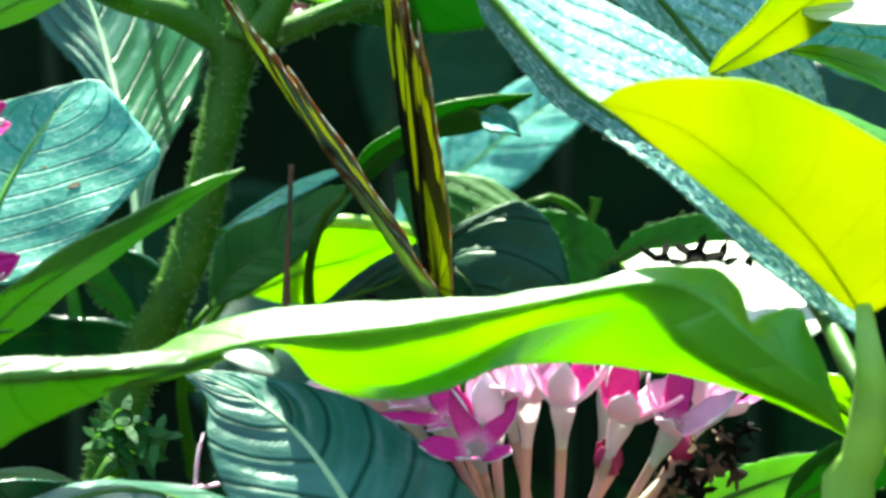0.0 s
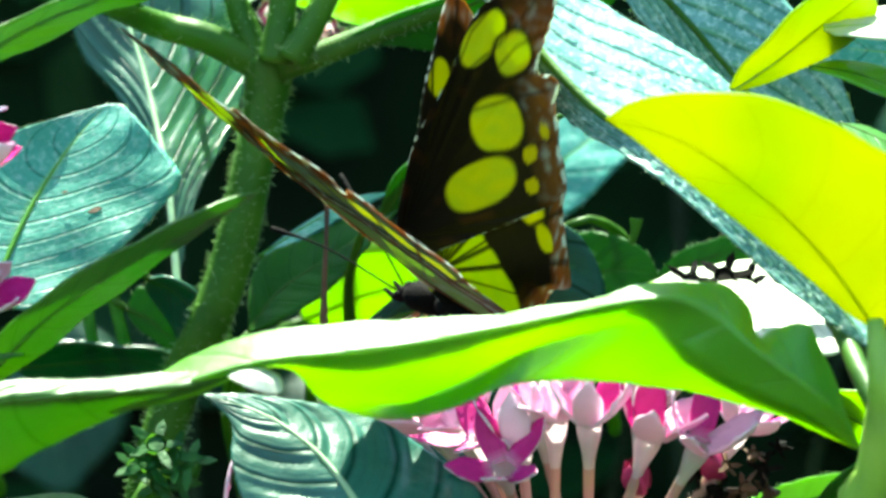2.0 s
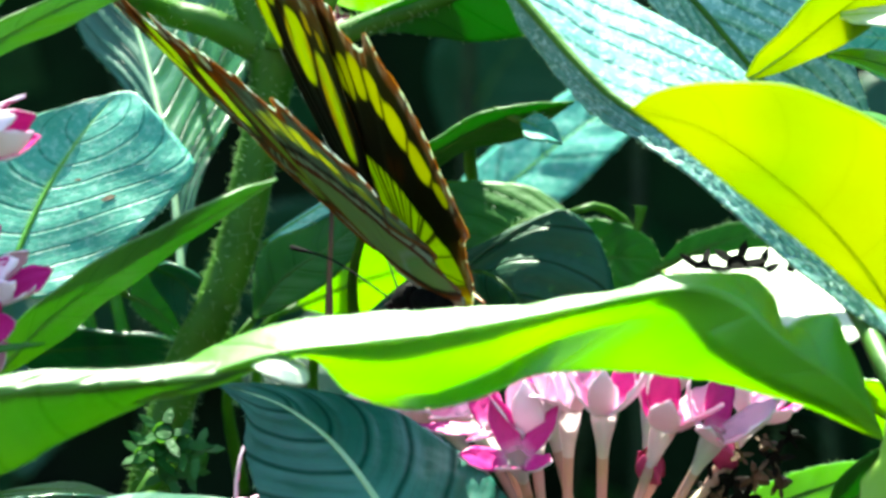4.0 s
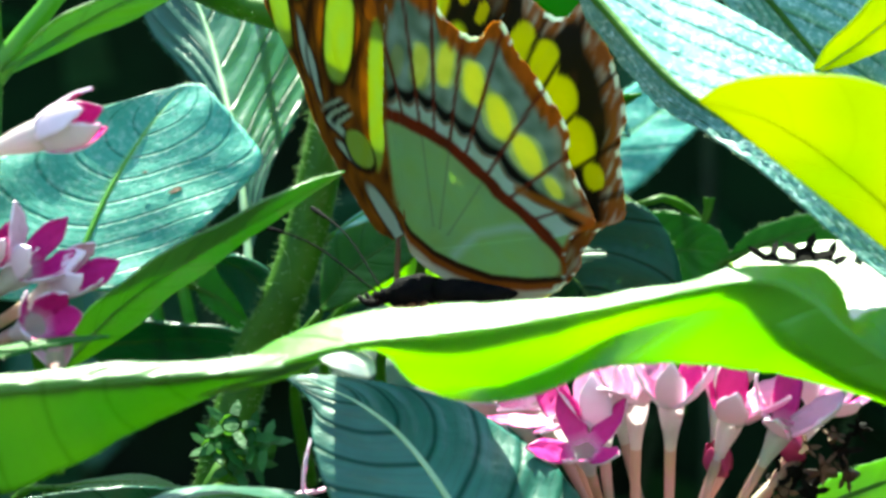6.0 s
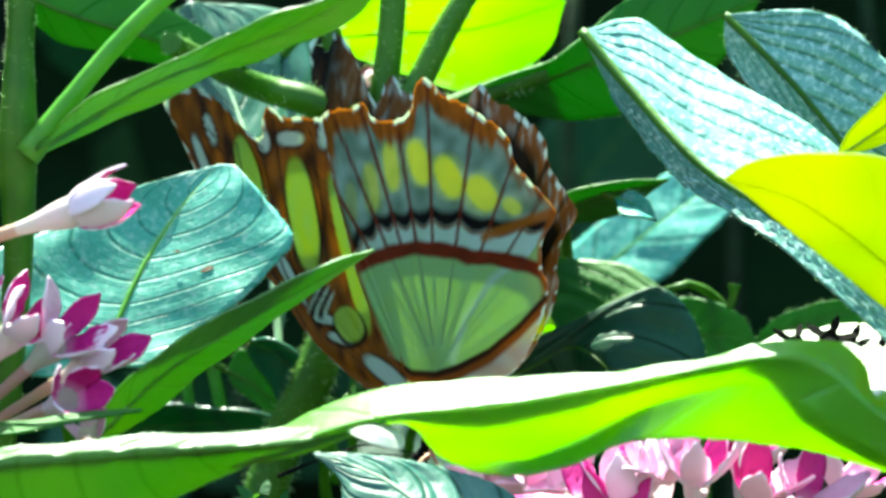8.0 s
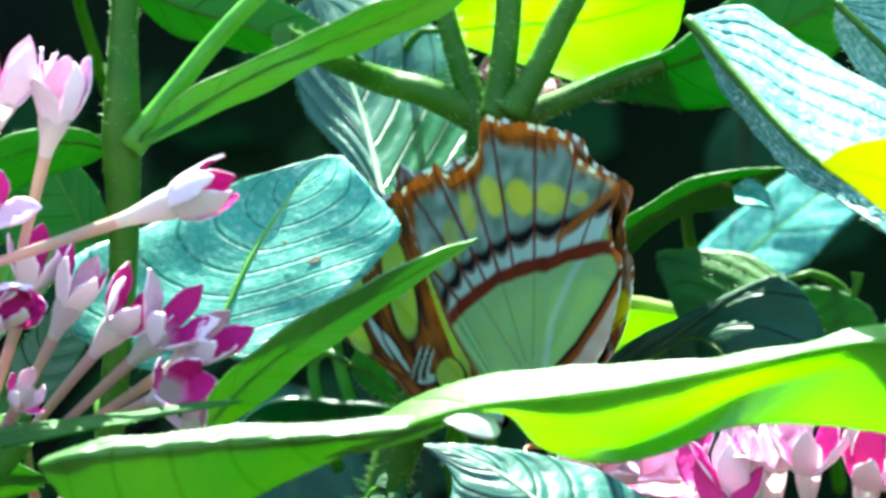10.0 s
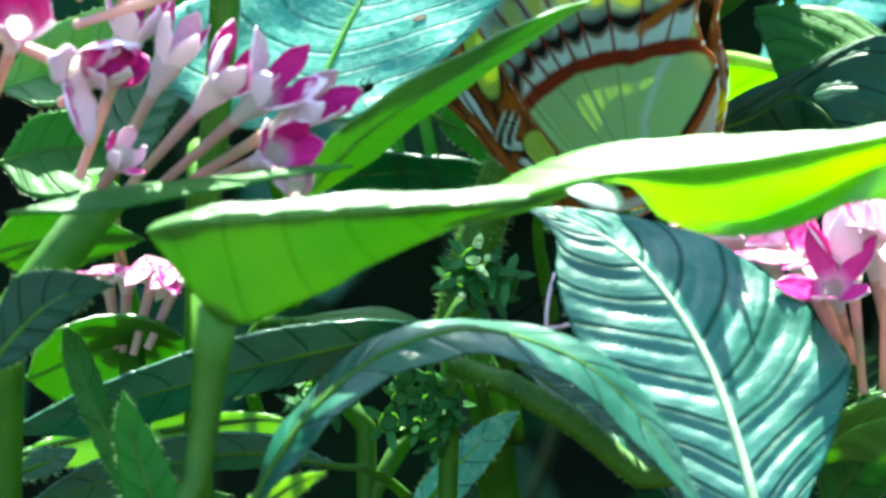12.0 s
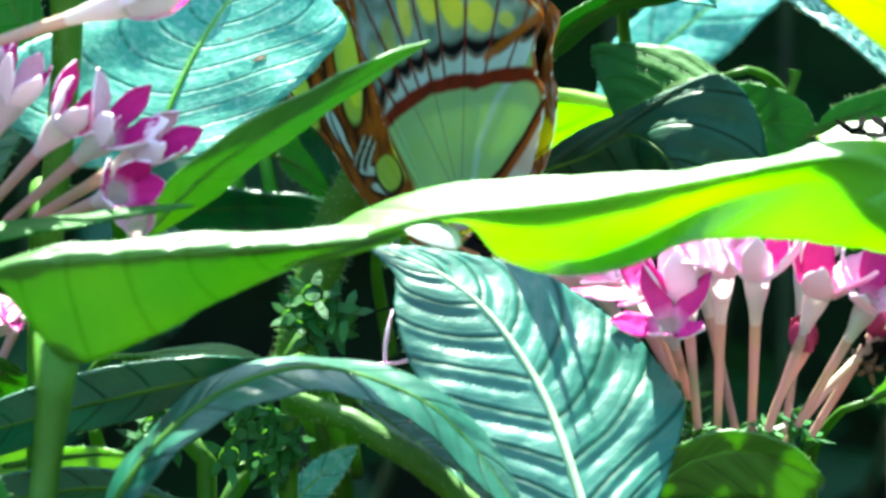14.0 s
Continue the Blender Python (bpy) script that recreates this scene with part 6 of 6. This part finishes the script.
def hind_colour(u, v, upper):
    x, y = u - 655, 705 - v
    r, a = math.hypot(x, y), math.degrees(math.atan2(y, x))
    if a < -90:
        a += 360
    grain = noise.noise((u * 0.03, v * 0.03, 1))
    out = noise.noise((u * 0.10, v * 0.02, 6))
    band, bowl0 = steps(max(30, min(150, a)), BAND) + 5 * grain, steps(max(40, min(130, a)), BOWL)
    cell = next((k for k, (p, q) in enumerate(zip(HIND_VEINS, HIND_VEINS[1:])) if q <= a < p), None)
    vein = min(HIND_VEINS, key=lambda w: abs(w - a))
    off = abs(a - vein) * r * 0.01745
    if upper:
        c = blend(INK, (0.09, 0.030, 0.006), 0.6 * max(0, -0.12 + noise.noise((u * 0.03, v * 0.012, 7))))
        rim = max(0.0, min(1.0, (r - steps(max(-20, min(120, a)), HIND_REACH) + 58) / 26))
        c = blend(c, blend((0.20, 0.07, 0.015), CREAM, 0.8 * out), 0.85 * rim)
        if a > 5:
            c = blend(c, blend(GOLD, LIME, 0.5 + 0.4 * grain), (band * 0.80 - r) / 10)
        for s in SPOTS:
            c = blend(c, blend(GOLD, LIME, 0.15), (0.35 + 0.65 * s[5]) * bump_at(u, v, s[0], s[1], s[2] * 1.55, s[3] * 1.12, s[4], 0.08))
        c = blend(c, INK, 0.9 * max(0.0, min(1.0, 1.5 - off / 4.5)))
        return blend(c, INK, 0.9 * max(0.0, min(1.0, 1.5 - abs((a % 14) - 7) * r * 0.01745 / 2.2)) if r < band * 0.8 else 0)
    c = blend(PALEGREEN, LIME, 0.10 + 0.25 * grain)
    c = blend(c, (0.50, 0.66, 0.70), 0.75 * line_at(u, v, ((690, 690), (730, 610), (800, 545), (850, 520)), 5, 9))
    reach = steps(max(-20, min(120, a)), HIND_REACH)
    if cell is not None or a > 40:
        lo, hi = (HIND_VEINS[cell + 1], HIND_VEINS[cell]) if cell is not None else (110, 122) if a > 110 else (40, 48)
        across = abs(a - (lo + hi) / 2) / ((hi - lo) / 2)
        bowl = bowl0 + 16 * min(1.4, across) ** 2 - 2
        c = blend(c, blend(CREAM, PALEGREEN, 0.25 + 0.3 * grain), (r - band) / 4)
        cellc = blend(blend(GREYISH, CREAM, 0.20 + 0.5 * grain), PALEGREEN, 0.15)
        c = blend(c, cellc, (r - bowl) / 6)
        for s in SPOTS:
            c = blend(c, blend(blend(GOLD, LIME, 0.35), PALEGREEN, 0.15 - 0.2 * grain), s[5] * bump_at(u, v, *s[:5], 0.16))
        c = blend(c, ORANGE, 0.8 * max(0.0, 1 - abs(r - bowl + 12) / 7))
        c = blend(c, INK, min(1.0, 1.5 - abs(r - bowl - 4) / (17 - 5 * min(1, across))))
    c = blend(c, blend(ORANGE, BROWN, 0.15 + 0.8 * out), (r - reach + (62 if a > 66 else 18 + 0.9 * max(0, a - 46)) + 16 * out) / 22 if a > 15 else 0)
    if r > band and a > 40:
        c = blend(c, blend(BROWN, RED, 0.55), 0.95 * max(0.0, min(1.0, 1.5 - off / 3.4)))
    elif r > 55 and vein in (103, 90, 71.8):
        c = blend(c, (0.20, 0.27, 0.16), 0.6 * max(0.0, min(1.0, 1.5 - off / 2.4)))
    c = blend(c, blend(RED, BROWN, 0.25 + 0.5 * grain), min(1.0, 2.4 - abs(r - band) / 8.5) if 29 < a < 128 else 0)
    c = blend(c, ORANGE, 0.9 * line_at(u, v, ((800, 455), (870, 446), (948, 437)), 10, 5))
    c = blend(c, blend(ORANGE, RED, 0.4), 0.9 * line_at(u, v, ((948, 437), (914, 490), (902, 545), (908, 590)), 6, 4))
    floor_v = steps(max(545, min(912, u)), LOW_LINE)
    if u > 540:
        c = blend(c, blend(PINKISH, CREAM, 0.30 + 0.3 * grain), (v - floor_v) / 5)
        c = blend(c, blend(ORANGE, RED, 0.5), min(1.0, 1.9 - abs(v - floor_v - 12) / 9))
        c = blend(c, BROWN, min(1.0, 1.7 - abs(v - floor_v) / 6))
    c = blend(c, blend(ORANGE, BROWN, 0.4), 0.9 * line_at(u, v, HIND_OUTLINE[:6], 6, 4))
    return c


def reach_table(outline, cx, cy):
    """How far the rim lies from a point, by angle."""
    pts = []
    for (a, b), (c, d) in zip(outline[4:], outline[5:]):
        for k in range(6):
            u, v = a + (c - a) * k / 6, b + (d - b) * k / 6
            pts.append((math.degrees(math.atan2(cy - v, u - cx)), math.hypot(u - cx, v - cy)))
    return [(-180, pts[-1][1]), *sorted(p for p in pts if -30 < p[0] < 125), (180, pts[0][1])]


HIND_REACH = reach_table(HIND_OUTLINE, 655, 705)


def wing(kind):
    """One wing of two skins, ragged at the rim, veined and a little cupped; the colours are laid on as a pattern."""
    fore = kind == "forewing"
    n, m = 130, 260
    root = (562, 742) if fore else (602, 742)
    rim = curve([(u, v, 0) for u, v in (FORE_OUTLINE if fore else HIND_OUTLINE)], m)
    to_mm = ((0.06275, -0.01297, -27.749), (-0.02094, -0.06083, 56.459)) if fore else ((0.06165, -0.01582, -25.797), (-0.02531, -0.05981, 58.284))
    bm = bmesh.new()
    col = bm.loops.layers.float_color.new("tint")
    paint = fore_colour if fore else hind_colour
    skins, shade = [], {}
    for level in (0, 1):
        rows = []
        for k in range(n + 1):
            s, row = k / n, []
            for j, e in enumerate(rim):
                ragged = 1 + (0.010 * noise.noise((e.x * 0.09, e.y * 0.09, 5.0)) + 0.006 * noise.noise((e.x * 0.3, e.y * 0.3, 1.0))) * s ** 4
                u, v = root[0] + (e.x - root[0]) * s * ragged, root[1] + (e.y - root[1]) * s * ragged
                x, y = (q[0] * u + q[1] * v + q[2] for q in to_mm)
                cup = 0.5 * math.sin(s * 2.6) * (j / m - 0.4) + 0.10 * math.sin(j / m * 60) * s + (0.0 if fore else 0.4)
                vert = bm.verts.new((-1.22 * x / 1000, (cup + (0.11 if level else 0.0)) / 1000, y / 1000))
                shade[vert] = paint(u, v, level == 0)
                if k >= n - 2 and noise.noise((e.x * 0.05, e.y * 0.05, 9.0)) > 0.12:
                    shade[vert] = blend(shade[vert], CREAM, 0.8)
                row.append(vert)
            rows.append(row)
        skins.append(rows)
    for level, rows in enumerate(skins):
        for k in range(n):
            for j in range(m):
                quad = [rows[k][j], rows[k + 1][j], rows[k + 1][j + 1], rows[k][j + 1]]
                if k == 0:
                    quad = [rows[0][j], rows[1][j], rows[1][j + 1]]
                fc = bm.faces.new(quad if level else quad[::-1])
                fc.smooth, fc.material_index = True, level
                for loop in fc.loops:
                    loop[col] = (*shade[loop.vert], 1)
    return bm


def build_butterfly():
    b = thing("butterfly", "lime-green and brown butterfly perched behind the sunlit leaf", "butterfly")
    bm = bmesh.new()
    tube_into(bm, [Vector((x / 1000, 0, z / 1000)) for x, z in ((-3, -2.9), (0, -2.5), (3, -2.6), (5, -2.9))], [0.0016, 0.0021, 0.0020, 0.0013], 14)
    part("thorax", bm, BODY, b)
    bm = bmesh.new()
    tube_into(bm, [Vector((x / 1000, 0, z / 1000)) for x, z in ((-3, -2.9), (-6, -3.3), (-10, -3.9), (-14, -4.4), (-17, -4.5))], [0.0014, 0.0018, 0.0017, 0.0012, 0.0004], 14)
    part("abdomen", bm, BODY, b)
    bm = bmesh.new()
    bmesh.ops.create_uvsphere(bm, u_segments=16, v_segments=12, radius=0.0010)
    bmesh.ops.translate(bm, verts=bm.verts, vec=(0.0062, 0, 0.0002))
    bmesh.ops.translate(bm, verts=bm.verts, vec=(0, 0, -0.0029))
    head = part("head", bm, BODY, b)
    for side in (-1, 1):
        bm = bmesh.new()
        bmesh.ops.create_uvsphere(bm, u_segments=14, v_segments=10, radius=0.0006)
        bmesh.ops.translate(bm, verts=bm.verts, vec=(0.0068, side * 0.0010, -0.0024))
        part("eye", bm, BODY, head)
        bm = bmesh.new()
        tube_into(bm, curve([(0.0072, side * 0.0005, -0.0035), (0.0092, side * 0.0007, -0.0031), (0.0102, side * 0.0008, -0.0021)], 8), [0.0005, 0.0005, 0.0002], 6)
        part("palp", bm, BODY, head)
        bm = bmesh.new()
        line = curve([(0.0072, side * 0.0006, -0.0019), (0.014, side * 0.0034, 0.0055), (0.0215, side * 0.0060, 0.0095)], 20)
        tube_into(bm, line, [0.00013] * 8 + [0.0002, 0.00035, 0.0003], 6)
        part("antenna", bm, BODY, head)
        for x, f, r in ((2.5, 6, -7), (0.5, 1, -7.5), (-1.5, -5, -7)):
            bm = bmesh.new()
            tube_into(bm, curve([(x / 1000, side * 0.0012, -0.0043), ((x + f * 0.4) / 1000, side * 0.0058, -0.0049), ((x + f) / 1000, side * 0.0066, r / 1000)], 10), [0.0004, 0.0003, 0.00018], 6)
            part("leg", bm, LEG, b)
    for ob in b.children:
        ob.location.z, ob.rotation_euler.y = -0.0026, radians(15)
    wings = {}
    for kind in ("forewing", "hindwing"):
        bm = wing(kind)
        for side in (1, -1):
            half = bm.copy()
            if side < 0:
                half.transform(Matrix.Diagonal((1, -1, 1, 1)))
                bmesh.ops.reverse_faces(half, faces=half.faces)
            wings[kind, side] = part(kind, half, [WING_UPPER, WING_UNDER], b, "wing with dark upper side and pale brown-veined underside")
        bm.free()
    return b, wings


BUTTERFLY, WINGS = build_butterfly()

# seconds, root (x, y, z), heading, nose down, lean, opening of the two wings, sweep of the two forewings
FLIGHT = [
    (0, (-0.0476, 0.0399, 0.5980), -83.0, -0.1, -13.7, 20.1, 6.6, 9.3, 3.0),
    (0.2, (-0.0538, 0.0296, 0.6056), -47.4, -15.9, -38.8, 16.9, 27.1, 37.9, 49.3),
    (0.5, (-0.0529, 0.0288, 0.5996), -53.9, -7.0, -14.3, 35.6, 10.4, 31.6, 54.8),
    (1.0, (-0.0539, 0.0299, 0.5949), -53.8, 0.1, -13.0, 11.4, -4.7, 32.0, 54.6),
    (1.5, (-0.0516, 0.0300, 0.5987), -53.5, -4.0, -23.8, 17.4, 6.0, 31.5, 53.0),
    (2.0, (-0.0526, 0.0302, 0.6041), -47.2, -20.3, -38.1, 21.1, 26.4, 17.3, 48.9),
    (4.5, (-0.0569, 0.0342, 0.6026), -69.4, -1.7, -15.4, 20.6, -2.8, -2.1, -1.6),
    (5.0, (-0.0571, 0.0271, 0.6006), -62.3, 4.8, -6.0, 29.9, -0.5, 6.1, 4.9),
    (5.5, (-0.0584, 0.0335, 0.6033), -56.1, -1.1, -16.0, 15.3, 5.2, 2.0, 3.6),
    (6.0, (-0.0624, 0.0305, 0.6039), -36.6, -9.0, -9.7, 13.5, 13.2, 2.8, 5.9),
    (6.5, (-0.0661, 0.0368, 0.6027), -30.0, -11.1, 7.2, 41.6, 15.0, -0.0, 5.0),
    (7.0, (-0.0635, 0.0425, 0.6010), -31.1, 3.5, -2.8, -7.7, 21.3, 1.2, 14.0),
    (7.5, (-0.0646, 0.0426, 0.5985), -34.9, 17.8, -11.4, -11.0, 27.3, 3.3, 20.0),
    (10, (-0.0675, 0.0391, 0.5920), -32.7, 46.3, 6.7, -4.4, 6.0, 7.5, 16.0),
    (10.5, (-0.0678, 0.0381, 0.5916), -33.5, 47.2, 5.8, -4.4, 4.0, 8.5, 10.7),
    (11, (-0.0670, 0.0384, 0.5908), -33.0, 50.5, 2.6, -3.9, 4.0, 10.9, 13.1),
    (12, (-0.0678, 0.0400, 0.5880), -43.7, 43.8, -2.0, 10.0, 4.0, 16.0, 18.2),
    (13, (-0.0679, 0.0400, 0.5887), -43.3, 46.5, 0.0, 4.2, 4.0, 15.6, 17.8),
    (14, (-0.0689, 0.0401, 0.5898), -45.8, 41.1, 1.8, -0.5, 4.0, 11.3, 13.5),
]


def move_butterfly():
    """heading: degrees from facing -x towards facing -y; openings from upright, outward."""
    walk(BUTTERFLY, [(t, Matrix.Translation(at) @ pose(0, 0, 0, 0, 0, 180 + h) @ pose(0, 0, 0, 0, dn, 0) @ pose(0, 0, 0, ln, 0, 0)) for t, at, h, dn, ln, o1, o2, s1, s2 in FLIGHT])
    for (kind, side), ob in WINGS.items():
        rows = []
        for t, at, h, dn, ln, o1, o2, s1, s2 in FLIGHT:
            op, sw = (o1, s1) if side > 0 else (o2, s2)
            rows.append((t, pose(0.001 if kind == "forewing" else 0, side * 0.0006, 0.0012, -side * op, 0, 0) @ pose(0, 0, 0, 0, -sw if kind == "forewing" else 0, 0)))
        walk(ob, rows)


def build_ant():
    """A small ant that wanders over the leaf; its base is at the feet."""
    a = thing("ant", "small dark ant walking on a leaf", "ant")
    for name, x, r in (("gaster", -0.0019, 0.0008), ("thorax", 0.0, 0.0005), ("head", 0.0014, 0.0006)):
        bm = bmesh.new()
        bmesh.ops.create_uvsphere(bm, u_segments=12, v_segments=8, radius=r)
        bm.transform(Matrix.Translation((x, 0, 0.0011)) @ Matrix.Diagonal((1.5 if x else 1.9, 0.9, 0.9, 1)))
        part(name, bm, BODY, a)
    for side in (-1, 1):
        for x, f in ((0.0006, 0.0013), (0.0, 0.0001), (-0.0006, -0.0013)):
            bm = bmesh.new()
            tube_into(bm, curve([(x, side * 0.0004, 0.001), (x + f * 0.6, side * 0.0014, 0.0016), (x + f, side * 0.0021, 0.0)], 6), [0.00012, 0.0001, 0.00007], 5)
            part("leg", bm, BODY, a)
        bm = bmesh.new()
        tube_into(bm, curve([(0.0018, side * 0.0002, 0.0014), (0.0026, side * 0.0008, 0.0018), (0.0034, side * 0.0009, 0.0013)], 6), [0.0001, 0.00008, 0.00006], 5)
        part("feeler", bm, BODY, a)
    return a


ANT = build_ant()
ANT_WALK = ((0, (-0.1183, -0.0060, 0.5585)), (11.0, (-0.1083, -0.0080, 0.5967)), (11.5, (-0.1024, -0.0090, 0.5998)), (12.0, (-0.0968, -0.0100, 0.6014)), (12.5, (-0.0824, -0.0100, 0.6084)), (13.0, (-0.0721, -0.0080, 0.6170)), (13.5, (-0.0701, -0.0040, 0.6342)), (14.0, (-0.0694, 0.0000, 0.6509)))


def move_ant():
    way = Vector((0.83, 0.0, 0.55)).normalized()
    up = Vector((-0.40, -0.68, 0.61))
    side = up.cross(way).normalized()
    up = way.cross(side)
    turn = Matrix((way, side, up)).transposed().to_4x4()
    walk(ANT, [(t, Matrix.Translation(at) @ turn) for t, at in ANT_WALK])



def motions():
    move_butterfly()
    move_ant()


motions()
